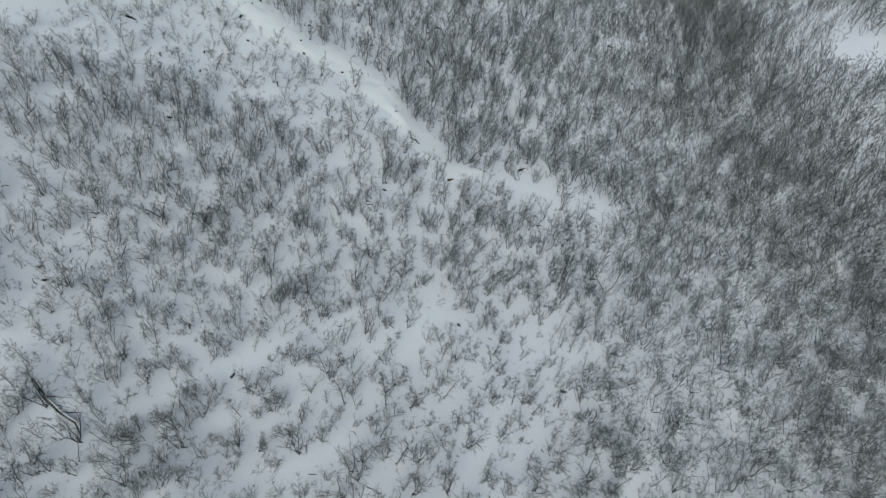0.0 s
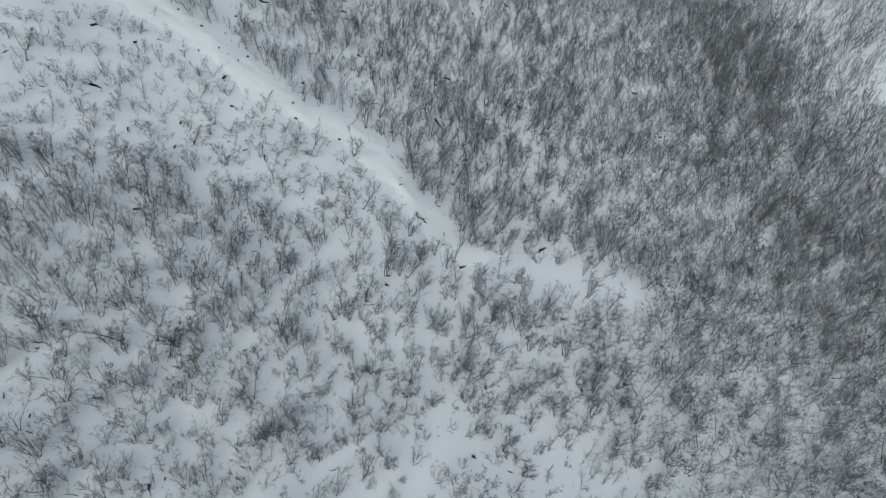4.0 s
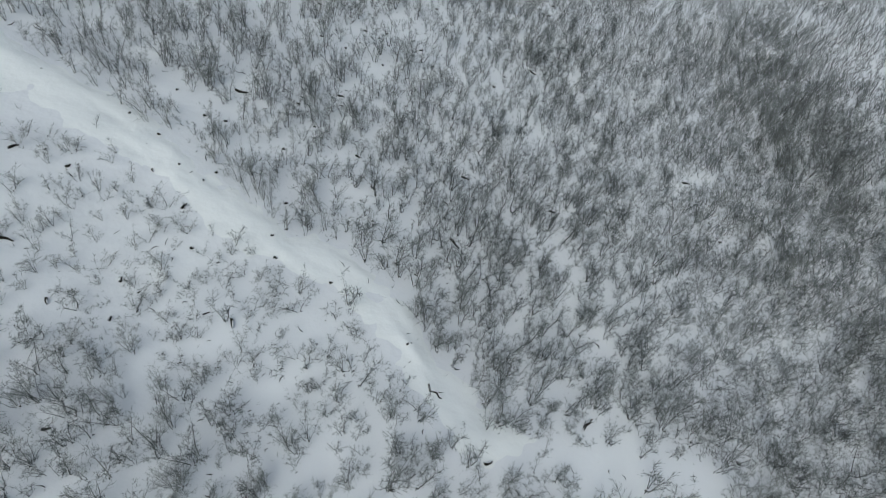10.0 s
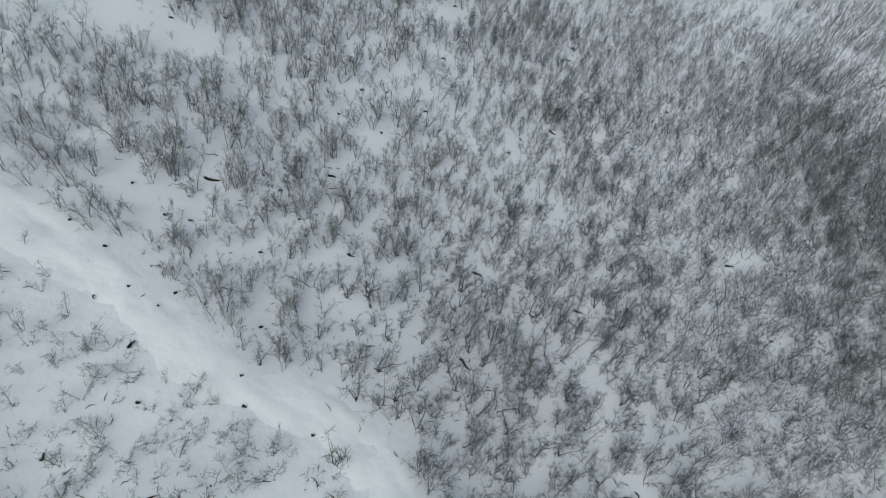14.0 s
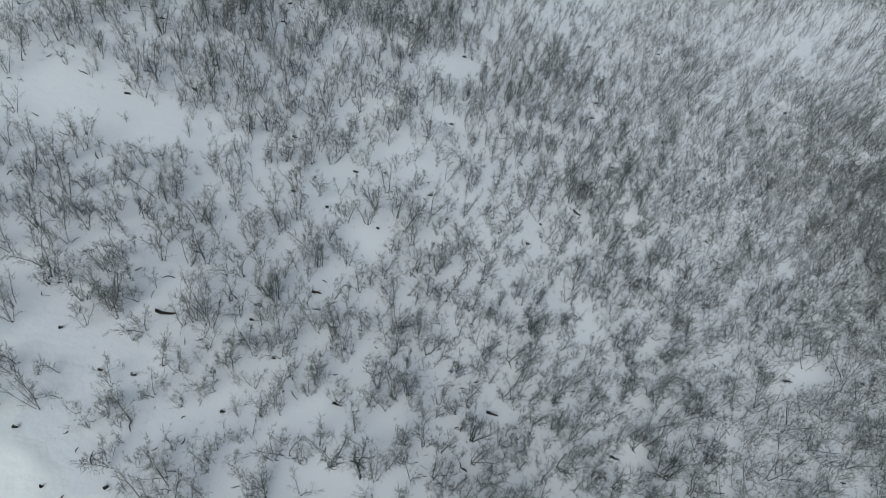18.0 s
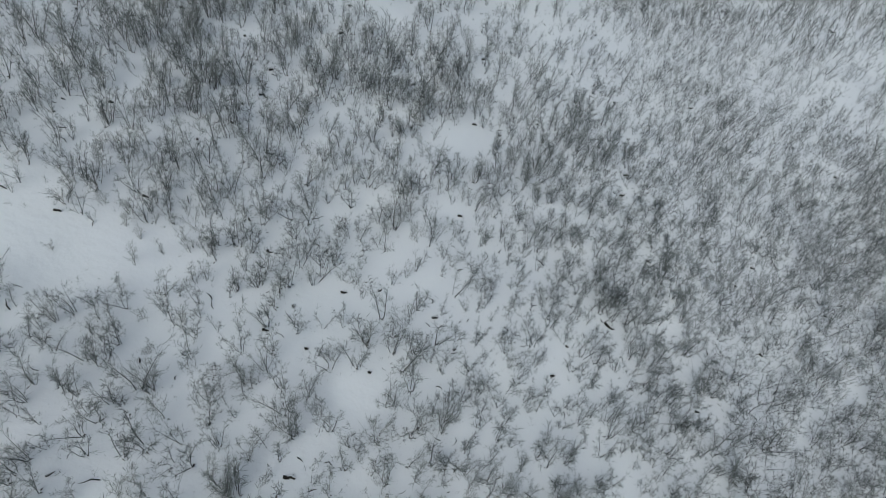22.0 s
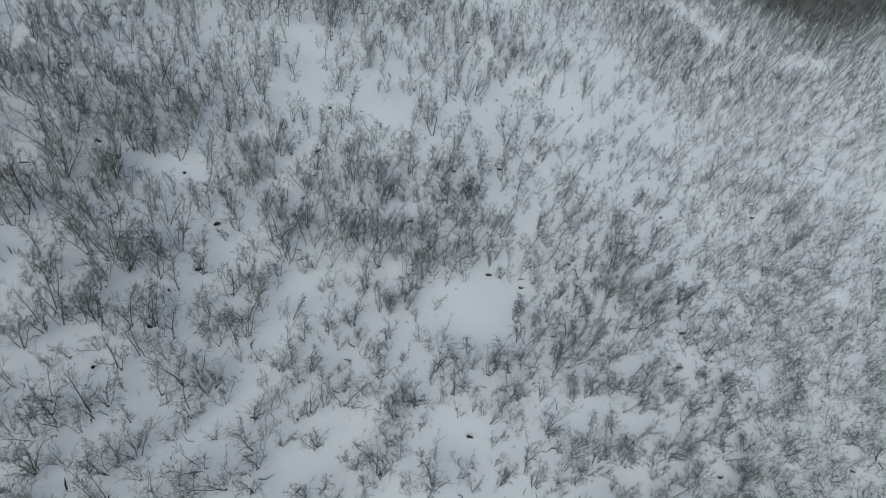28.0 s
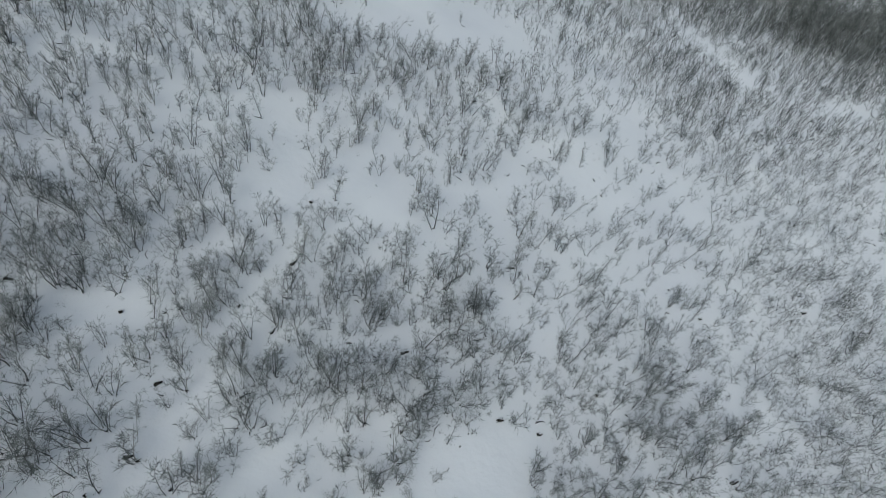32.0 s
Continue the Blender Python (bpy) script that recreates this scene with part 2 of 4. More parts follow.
CLEARINGS["far"] = [(-18.6, 244.3, 13.5, 4.4, 25, 1), (-6.2, 246.5, 11.3, 7.6, 17, 1), (4.1, 191.2, 3.1, 1.8, 26, 0.9), (-28.4, 195.4, 2.6, 2.2, 59, 0.95), (-26.3, 170.0,
    2.6, 1.8, 15, 0.8), (-29.9, 168.8, 2.8, 1.7, 14, 0.8), (-5.4, 172.1, 5.1, 4.3, 44, 0.95), (37.7, 278.1, 10.9, 6.4, 106, 0.9), (18.3, 230.0, 4.4, 2.4, 62, 1), (34.5,
    223.6, 5.8, 4.1, 6, 0.7), (70.0, 258.0, 7.9, 3.8, 40, 0.9), (35.2, 216.6, 6.3, 3.1, 14, 0.7), (13.9, 214.3, 6.4, 3.9, 51, 0.6), (-18.7, 196.7, 3.5, 1.8, 30, 0.8),
    (100.5, 321.1, 8.3, 6.4, 36, 0.9), (-11.5, 203.0, 1.9, 1.5, 53, 0.8), (-51.4, 201.5, 2.7, 1.3, 109, 0.8), (-7.9, 234.1, 5.2, 1.6, 88, 0.8), (108.4, 137.6, 11.5, 9.8,
    46, 1)]
CLEARINGS["terrace"] = [(-29.0, 196.9, 4.8, 2.9, 82, 0.9), (-19.7, 195.8, 3.5, 2.2, 73, 0.8), (-36.8, 169.6, 2.7, 1.9, 46, 0.9), (-47.1, 161.8, 1.6, 1.4, 16, 0.9),
    (-44.0, 164.2, 1.7, 1.2, 173, 0.9), (-32.6, 161.9, 2.6, 1.8, 98, 0.95), (-34.7, 155.4, 1.9, 1.7, 93, 0.8), (-24.6, 166.9, 2.6, 1.6, 32, 0.9), (-23.2, 162.8, 1.9, 1.6,
    80, 0.8), (-17.4, 164.2, 2.3, 1.4, 29, 0.8), (-13.5, 166.2, 1.9, 1.6, 51, 0.8), (-46.1, 154.0, 1.6, 1.3, 108, 0.8), (-29.7, 163.7, 1.8, 1.5, 87, 0.8), (-26.5, 170.7,
    2.2, 1.2, 97, 0.8)]
CLEARINGS["terrace_east"] = [(-6.9, 170.5, 5.1, 4.0, 65, 1), (25.7, 216.0, 6.4, 3.4, 33, 0.8), (37.8, 218.6, 5.6, 2.6, 35, 0.8), (19.0, 232.0, 6.3, 3.1, 64, 0.8), (67.0,
    256.8, 7.3, 4.7, 23, 0.8), (2.8, 192.3, 3.4, 2.2, 54, 0.8), (52.6, 213.5, 5.1, 2.0, 63, 0.8), (9.4, 213.2, 4.7, 2.6, 66, 0.7), (24.5, 194.3, 4.0, 2.1, 33, 0.7),
    (52.1, 194.9, 5.4, 2.4, 24, 0.6), (68.6, 205.2, 4.8, 2.5, 32, 0.6)]
CLEARINGS["glade"] = [(-17.3, 154.0, 3.0, 2.0, 26, 0.95), (-39.1, 139.8, 2.6, 1.5, 16, 0.95), (-32.4, 141.8, 2.2, 1.2, 17, 0.9), (-36.8, 134.9, 3.4, 1.7, 179, 0.9),
    (-26.4, 137.4, 1.9, 1.8, 109, 0.95), (-20.0, 147.7, 2.5, 1.7, 96, 0.9), (-22.2, 137.2, 1.3, 1.3, 13, 0.8), (-15.5, 138.7, 3.2, 1.5, 2, 0.95), (-12.4, 147.1, 2.0, 1.2,
    6, 0.9), (-29.5, 132.6, 2.3, 1.1, 10, 0.8), (-29.9, 144.4, 1.1, 1.1, 21, 0.8), (-33.8, 149.4, 1.4, 1.2, 102, 0.7)]
CLEARINGS["glade_east"] = [(-3.1, 150.9, 4.2, 1.9, 79, 0.95), (-1.1, 156.8, 2.4, 1.7, 30, 0.8), (1.6, 147.4, 3.0, 1.2, 15, 0.95), (-6.6, 156.4, 2.4, 1.8, 33, 1), (21.0,
    150.8, 4.0, 1.8, 5, 0.9), (16.9, 161.3, 2.6, 1.8, 36, 0.8), (30.8, 146.7, 2.7, 2.3, 79, 0.9), (25.0, 143.7, 5.8, 1.7, 6, 0.85), (12.2, 155.5, 2.6, 1.7, 69, 0.8),
    (-4.3, 140.2, 2.7, 1.9, 18, 0.7), (9.3, 154.8, 1.9, 1.5, 50, 0.7), (19.7, 162.1, 2.5, 1.6, 63, 0.6)]
CLEARINGS["slope"] = [(-39.9, 137.9, 7.9, 3.5, 9, 1), (-49.4, 140.1, 4.8, 3.3, 27, 0.85), (-26.6, 131.4, 2.6, 2.3, 90, 0.9), (-15.5, 138.2, 3.4, 2.4, 23, 0.9), (-15.5,
    127.4, 4.0, 1.5, 94, 0.95), (-29.4, 124.4, 3.1, 1.5, 109, 0.95), (-34.2, 121.3, 2.6, 1.7, 100, 0.9), (-20.8, 121.4, 4.3, 2.3, 25, 0.9), (-35.5, 154.7, 2.4, 1.7, 72,
    0.8), (-44.3, 117.2, 1.3, 1.3, 91, 0.7), (-28.7, 154.5, 2.9, 1.5, 93, 0.7), (-39.4, 155.7, 2.9, 1.7, 93, 0.7)]
CLEARINGS["slope_east"] = [(-4.6, 171.9, 7.2, 3.5, 86, 1), (-2.0, 150.3, 5.0, 2.3, 84, 0.9), (22.1, 187.4, 6.6, 4.8, 53, 0.8), (47.2, 186.0, 7.6, 4.6, 20, 0.8), (56.1,
    189.8, 5.7, 4.2, 55, 0.8), (1.7, 190.3, 5.5, 2.7, 50, 0.9), (29.8, 144.4, 4.7, 2.6, 63, 0.8), (102.1, 222.8, 10.2, 5.5, 43, 0.8), (-2.1, 130.4, 5.5, 3.7, 37, 0.6),
    (8.3, 143.0, 4.0, 2.1, 78, 0.7)]
CLEARINGS["foot"] = [(-37.1, 110.2, 3.4, 2.8, 117, 1), (-18.3, 100.3, 2.4, 1.6, 98, 0.9), (-13.1, 101.8, 3.6, 1.2, 2, 0.9), (-6.9, 97.1, 2.6, 1.8, 14, 0.9), (-22.8, 96.5,
    1.6, 1.3, 10, 0.7), (-21.9, 106.8, 1.3, 1.2, 21, 0.7), (-15.8, 104.2, 2.4, 1.1, 14, 0.6)]
CLEARINGS["foot_east"] = [(41.5, 124.5, 3.6, 2.4, 14, 1), (40.8, 119.3, 3.1, 1.4, 57, 0.9), (13.5, 108.3, 2.5, 1.6, 3, 0.9), (22.8, 104.7, 4.8, 1.6, 6, 0.9), (31.3,
    125.9, 3.3, 2.2, 47, 0.8), (11.6, 126.9, 3.6, 2.6, 47, 0.8), (5.4, 126.9, 3.2, 2.0, 13, 0.8), (48.2, 131.5, 2.4, 1.5, 46, 0.8), (-2.8, 98.9, 2.2, 1.1, 11, 1), (12.4,
    101.3, 2.1, 1.7, 61, 0.8), (18.6, 112.9, 1.9, 1.4, 59, 0.7), (18.2, 127.9, 2.2, 1.5, 33, 0.6)]
CLEARINGS["crest"] = [(-38.4, 109.5, 3.7, 3.3, 99, 0.9), (-22.6, 73.7, 3.6, 3.4, 59, 0.9), (-14.4, 68.9, 3.5, 2.6, 18, 0.7), (-37.0, 56.8, 2.2, 1.5, 7, 0.8), (-43.2,
    68.7, 2.5, 1.6, 110, 0.7), (-29.8, 122.9, 3.6, 1.6, 95, 0.8), (-15.7, 129.3, 4.1, 1.6, 91, 0.8), (-10.4, 64.1, 2.6, 1.4, 12, 0.6), (-22.9, 69.2, 2.9, 1.8, 16, 0.8)]
CLEARINGS["crest_east"] = [(15.7, 72.0, 5.6, 1.9, 11, 0.9), (25.5, 71.3, 5.1, 2.0, 170, 0.9), (2.1, 72.4, 5.4, 1.8, 2, 1), (9.9, 79.4, 2.6, 2.1, 38, 0.8), (40.4, 124.2,
    4.2, 1.9, 23, 0.9), (60.4, 116.3, 8.0, 2.7, 7, 0.8), (69.7, 107.1, 5.1, 2.5, 17, 0.8), (10.2, 126.7, 4.1, 2.4, 38, 0.7), (1.0, 128.9, 5.0, 2.8, 40, 0.6), (29.8,
    133.1, 6.1, 3.7, 50, 0.5)]
CLEARINGS["knoll"] = [(-20.7, 84.8, 8.9, 6.9, 145, 0.55), (-33.9, 88.5, 6.8, 4.8, 149, 0.55), (-47.3, 48.4, 2.9, 2.2, 103, 0.8), (-36.5, 32.8, 3.0, 1.8, 14, 0.8), (-1.1,
    45.9, 3.2, 2.3, 22, 0.8), (25.0, 71.7, 5.1, 2.2, 18, 0.8), (6.1, 71.8, 4.9, 2.0, 21, 0.7), (13.5, 69.8, 4.0, 2.3, 25, 0.7), (16.0, 86.7, 4.1, 2.7, 66, 0.7), (16.8,
    49.6, 3.6, 1.6, 14, 0.7), (64.3, 52.8, 3.8, 1.5, 10, 0.8), (100.0, 118.2, 6.2, 2.8, 12, 0.8), (8.5, 38.1, 7.8, 2.1, 10, 0.7), (48.3, 51.9, 2.8, 1.6, 18, 0.7)]
CLEARINGS["shelf"] = [(-51.1, 198.7, 4.9, 2.7, 107, 0.5), (-42.1, 197.4, 2.1, 1.6, 48, 0.8), (-40.1, 207.8, 2.7, 1.8, 92, 0.7), (-23.9, 191.3, 1.9, 1.7, 74, 0.7), (-15.5,
    228.6, 3.6, 2.2, 63, 0.8), (-8.8, 231.0, 3.5, 2.1, 71, 0.8), (26.2, 214.2, 6.2, 2.8, 21, 0.7), (75.9, 259.8, 7.1, 3.4, 35, 0.8), (-35.7, 171.5, 3.2, 1.6, 17, 0.9),
    (-37.4, 167.8, 1.7, 1.5, 9, 0.8), (-24.0, 167.0, 2.4, 1.9, 12, 0.8), (-31.5, 167.9, 2.2, 1.3, 14, 0.7)]
CLEARINGS["shelf_east"] = [(-20.8, 238.7, 12.0, 4.1, 33, 1), (-10.9, 239.5, 13.4, 4.8, 21, 1), (-0.2, 186.1, 1.9, 1.5, 36, 0.7), (25.6, 191.5, 4.4, 1.7, 18, 0.8), (18.6,
    181.9, 3.9, 2.4, 29, 0.8), (22.4, 178.9, 4.3, 1.7, 14, 0.8), (6.6, 179.3, 2.1, 1.4, 23, 0.7), (0.2, 182.1, 2.0, 1.6, 53, 0.6), (-26.6, 170.9, 1.7, 1.0, 15, 0.7)]
CLEARINGS["rim"] = [(44.0, 272.0, 17.0, 2.6, 112, 1), (69.0, 256.5, 9.0, 3.0, 14, 1), (83.0, 266.0, 6.0, 2.4, 20, 0.9), (-12.0, 248.0, 15.0, 7.0, 22, 1)]
THICKETS = {}
THICKETS["south"] = [(-22.0, 59.5, 10.1, 5.4, 25, 0.5), (66.8, 132.1, 20.4, 15.0, 114, 0.5), (78.5, 88.5, 16.3, 12.6, 53, 0.35), (50.3, 67.9, 13.2, 11.1, 160, 0.25),
    (-36.4, 63.4, 5.7, 3.8, 92, 0.2), (4.0, 105.3, 22.1, 7.8, 30, 0.25), (59.1, 39.3, 12.6, 7.1, 22, 0.2), (8.5, 65.5, 5.9, 2.6, 21, 0.3), (26.0, 68.9, 5.6, 3.8, 178,
    0.1), (43.1, 31.7, 6.4, 3.4, 16, 0.5)]
THICKETS["shoulder"] = [(49.8, 144.7, 12.0, 7.4, 19, 0.6), (76.0, 138.4, 16.9, 7.9, 54, 0.6), (3.3, 82.1, 6.2, 4.0, 176, 0.35), (18.5, 67.3, 4.6, 2.3, 174, 0.15), (56.8,
    94.6, 11.5, 8.6, 34, 0.35), (-13.5, 63.4, 8.3, 2.1, 9, 0.35), (-45.2, 111.7, 9.5, 4.7, 167, 0.3), (-30.9, 74.1, 4.5, 3.5, 18, 0.25)]
THICKETS["bowl"] = [(-43.0, 118.6, 14.5, 4.1, 4, 0.5), (-8.5, 119.3, 11.1, 4.5, 10, 0.55), (48.9, 145.1, 11.5, 9.1, 33, 0.55), (61.5, 132.5, 17.3, 9.2, 50, 0.5), (29.3,
    105.1, 6.4, 4.1, 43, 0.4), (39.9, 99.4, 8.5, 4.3, 20, 0.4), (-17.9, 111.6, 12.5, 3.5, 8, 0.35), (-50.0, 124.7, 6.0, 3.9, 176, 0.4)]
THICKETS["middle"] = [(-16.6, 173.3, 22.7, 5.8, 26, 0.5), (11.8, 166.9, 10.1, 5.9, 57, 0.35), (48.2, 139.2, 10.5, 7.0, 28, 0.6), (9.9, 117.5, 10.6, 3.5, 12, 0.2), (-12.9,
    114.1, 3.4, 3.0, 51, 0.5), (-48.1, 143.3, 6.0, 3.4, 20, 0.3), (-22.3, 130.4, 18.6, 2.2, 9, 0.2), (-28.7, 113.6, 6.3, 3.5, 14, 0.35), (38.2, 146.1, 9.1, 7.6, 168,
    0.4), (-37.6, 117.5, 3.7, 2.1, 2, 0.4)]
THICKETS["saddle"] = [(-14.4, 178.9, 16.3, 6.9, 26, 0.55), (22.6, 176.7, 7.3, 4.0, 39, 0.5), (-45.1, 172.3, 16.9, 5.8, 32, 0.35), (41.1, 175.0, 10.1, 7.2, 11, 0.4), (6.0,
    161.9, 6.6, 4.2, 59, 0.3), (40.6, 144.7, 8.9, 4.8, 30, 0.4), (-20.3, 141.7, 6.6, 2.4, 19, 0.2)]
THICKETS["north"] = [(-18.3, 175.2, 17.8, 4.4, 17, 0.5), (-46.6, 176.8, 8.0, 6.5, 133, 0.4), (-40.9, 180.7, 4.7, 2.9, 99, 0.4), (-15.8, 186.3, 12.4, 3.5, 27, 0.3), (43.0,
    188.6, 3.9, 2.0, 18, 0.5), (22.7, 174.6, 8.9, 4.3, 23, 0.3), (0.6, 162.2, 4.2, 3.1, 45, 0.35), (35.6, 250.3, 19.5, 5.2, 68, 0.6)]
THICKETS["far"] = [(72.7, 290.3, 24.0, 17.2, 111, 0.85), (83.7, 279.7, 23.6, 12.3, 62, 0.85), (35.8, 251.3, 18.7, 5.9, 73, 0.3), (-3.5, 219.3, 7.9, 4.5, 67, 0.45), (57.6,
    246.6, 11.1, 5.2, 43, 0.3), (-41.3, 180.7, 4.7, 4.2, 102, 0.4), (-16.5, 173.2, 6.9, 2.4, 15, 0.4), (-31.9, 220.6, 18.1, 6.2, 44, 0.15), (22.7, 178.3, 10.5, 3.9, 15,
    0.35), (-37.7, 198.6, 4.0, 2.9, 55, 0.25), (-14.4, 225.3, 10.6, 4.5, 43, 0.2)]
THICKETS["terrace_thick"] = [(-49.4, 177.4, 6.8, 4.3, 62, 0.35), (-39.7, 179.5, 4.6, 2.5, 95, 0.4), (-17.0, 171.7, 3.2, 1.7, 88, 0.4), (32.6, 245.0, 14.4, 5.0, 70, 0.6),
    (52.6, 228.0, 11.6, 6.8, 47, 0.45), (-4.5, 217.3, 8.8, 4.4, 64, 0.4), (51.9, 255.7, 11.3, 4.1, 64, 0.4), (42.3, 189.7, 6.7, 2.8, 25, 0.5), (99.0, 282.4, 14.6, 10.7,
    42, 0.6), (66.6, 216.5, 5.9, 2.8, 38, 0.4)]
THICKETS["glade_thick"] = [(-33.7, 144.5, 2.6, 0.9, 7, 0.45), (-29.8, 148.7, 2.9, 2.2, 25, 0.4), (-37.2, 146.3, 2.4, 1.8, 21, 0.4), (-15.3, 143.2, 2.7, 1.1, 15, 0.4),
    (-23.4, 150.0, 2.6, 1.4, 99, 0.4), (0.9, 159.0, 3.1, 1.8, 28, 0.4), (24.2, 166.9, 4.4, 2.5, 34, 0.35), (26.4, 148.7, 4.4, 2.6, 30, 0.45), (50.0, 169.5, 5.6, 2.8, 46,
    0.35), (47.5, 186.3, 7.1, 2.3, 19, 0.2)]
THICKETS["slope_thick"] = [(-44.5, 114.7, 2.3, 1.9, 35, 0.5), (-45.6, 122.6, 3.0, 2.1, 39, 0.35), (-39.9, 150.0, 5.3, 3.2, 85, 0.35), (-19.0, 169.1, 13.1, 5.5, 45, 0.4),
    (-37.3, 121.6, 4.4, 2.7, 100, 0.3), (18.7, 176.1, 7.1, 4.3, 58, 0.4), (82.6, 193.9, 17.2, 5.8, 57, 0.4), (34.6, 180.5, 11.4, 6.0, 47, 0.35), (1.2, 170.1, 11.1, 4.2,
    82, 0.4), (44.4, 148.1, 8.3, 4.5, 48, 0.45)]
THICKETS["foot_thick"] = [(-2.8, 115.7, 3.6, 2.8, 53, 0.45), (29.6, 117.9, 9.7, 2.3, 12, 0.35), (29.8, 106.3, 4.7, 2.6, 41, 0.6), (7.1, 113.0, 4.1, 1.8, 16, 0.4), (42.6,
    118.1, 3.7, 2.1, 37, 0.4), (43.5, 110.6, 4.1, 2.2, 24, 0.4), (11.2, 106.9, 4.5, 1.3, 11, 0.35), (20.9, 110.7, 5.8, 1.4, 11, 0.4), (47.0, 136.3, 12.0, 4.0, 16, 0.4),
    (-14.0, 108.3, 3.1, 2.2, 87, 0.4), (-28.0, 114.1, 5.4, 2.6, 21, 0.35)]
THICKETS["crest_thick"] = [(45.6, 144.8, 10.8, 5.6, 58, 0.3), (65.5, 146.6, 8.7, 4.7, 44, 0.4), (70.9, 131.3, 8.9, 4.8, 36, 0.4), (85.7, 150.9, 10.2, 4.6, 55, 0.4), (8.3,
    100.9, 5.4, 3.2, 72, 0.5), (28.8, 106.9, 6.5, 3.8, 60, 0.6), (-22.8, 114.8, 8.9, 6.4, 14, 0.35), (-12.2, 119.3, 5.1, 2.5, 85, 0.4), (-46.7, 85.9, 3.0, 1.9, 103, 0.6),
    (7.4, 69.1, 4.8, 1.7, 11, 0.15), (44.7, 65.6, 5.7, 2.3, 12, 0.4)]
THICKETS["knoll_thick"] = [(-14.9, 62.2, 8.4, 4.7, 27, 0.3), (9.4, 100.7, 5.3, 2.9, 71, 0.5), (30.3, 109.4, 7.1, 3.3, 71, 0.5), (87.2, 124.8, 10.7, 6.1, 40, 0.4), (84.8,
    149.5, 9.8, 5.1, 53, 0.4), (45.8, 135.1, 8.4, 4.5, 53, 0.4), (-26.4, 27.2, 2.6, 2.2, 4, 0.5), (-15.7, 28.5, 2.3, 2.0, 15, 0.4)]
THICKETS["shelf_thick"] = [(-40.6, 182.9, 5.3, 3.9, 31, 0.5), (-50.5, 197.8, 2.6, 1.4, 106, 0.3), (-30.2, 219.2, 7.3, 4.4, 68, 0.3), (-45.3, 185.7, 2.3, 1.7, 104, 0.4),
    (-39.5, 180.2, 3.3, 2.4, 27, 0.3), (-36.7, 164.6, 2.0, 1.3, 5, 0.45), (-16.4, 172.7, 2.2, 2.0, 48, 0.3), (22.4, 175.3, 4.0, 1.9, 19, 0.35), (40.9, 186.9, 4.7, 2.3,
    29, 0.45), (39.4, 199.7, 3.9, 1.8, 26, 0.45)]
NOTED_TREES = {}
NOTED_TREES["south"] = [(-34.8, 24.5, 8.8), (-38.1, 27.1, 8.8), (-26.5, 25.5, 8.8), (-15.5, 26.7, 8.8), (2.8, 30.0, 8.8), (-9.0, 26.8, 8.8), (-3.1, 24.0, 8.8), (0.4,
    24.7, 8.8), (10.8, 25.9, 8.8), (-10.7, 22.8, 8.8), (17.8, 27.9, 8.8), (29.1, 27.8, 8.8), (41.1, 30.8, 8.8), (37.1, 28.4, 8.8), (-42.0, 35.7, 4.2), (-51.4, 70.1, 3.4),
    (20.3, 107.3, 7.4), (-41.6, 82.2, 3.2), (24.1, 29.9, 8.8), (-36.6, 49.3, 4.0), (-9.5, 42.1, 7.0), (-30.3, 21.2, 8.8), (3.7, 52.0, 7.3), (52.8, 34.8, 8.8)]
NOTED_TREES["shoulder"] = [(-12.5, 112.8, 6.8), (-3.4, 112.7, 6.2), (26.8, 100.4, 8.8), (37.6, 98.5, 8.8), (53.6, 93.6, 8.8), (1.5, 83.7, 6.8), (-8.8, 66.9, 8.8), (19.5,
    70.6, 8.8), (6.3, 78.5, 7.3), (11.1, 94.4, 6.8), (-12.6, 76.9, 6.4), (-14.5, 78.2, 6.2), (2.3, 75.3, 7.4), (-18.1, 77.7, 4.9), (-24.4, 78.0, 4.4), (-39.9, 89.0, 2.8),
    (-41.2, 98.0, 2.8), (-43.9, 100.5, 2.7), (-45.0, 90.8, 2.9), (-38.5, 63.8, 4.5), (-37.9, 61.0, 4.6), (-38.2, 73.8, 4.1)]
NOTED_TREES["bowl"] = [(-9.8, 93.6, 8.5), (-14.7, 86.3, 7.5), (-20.0, 86.3, 5.8), (-39.7, 93.0, 3.1), (-22.7, 94.2, 5.3), (-26.4, 80.8, 5.2), (7.5, 100.5, 6.8), (19.1,
    103.1, 6.8), (-7.3, 92.9, 6.6)]
NOTED_TREES["middle"] = [(-20.8, 115.9, 5.3), (-17.5, 158.1, 5.3), (-19.4, 144.0, 5.1), (14.6, 146.0, 6.3), (-38.0, 113.0, 3.5), (-37.4, 107.5, 3.5), (-33.4, 111.8, 4.0),
    (-22.2, 107.6, 6.5), (-27.0, 118.0, 4.7), (-16.0, 110.3, 5.2), (43.9, 127.4, 5.9), (41.9, 134.5, 7.1), (2.8, 155.1, 5.0)]
NOTED_TREES["saddle"] = [(-16.2, 172.8, 6.9), (-14.1, 175.2, 5.3), (-22.8, 150.1, 4.8), (-24.1, 134.6, 6.5), (-36.4, 145.1, 3.8), (-34.4, 143.2, 3.9), (-36.0, 137.6,
    3.7), (-23.7, 143.2, 4.7), (-7.0, 148.1, 4.8), (-10.9, 146.1, 4.6), (-41.8, 136.5, 2.1), (-36.6, 130.0, 3.5), (-31.7, 135.6, 4.1), (-2.3, 163.9, 5.7), (-9.4, 175.3,
    5.5)]
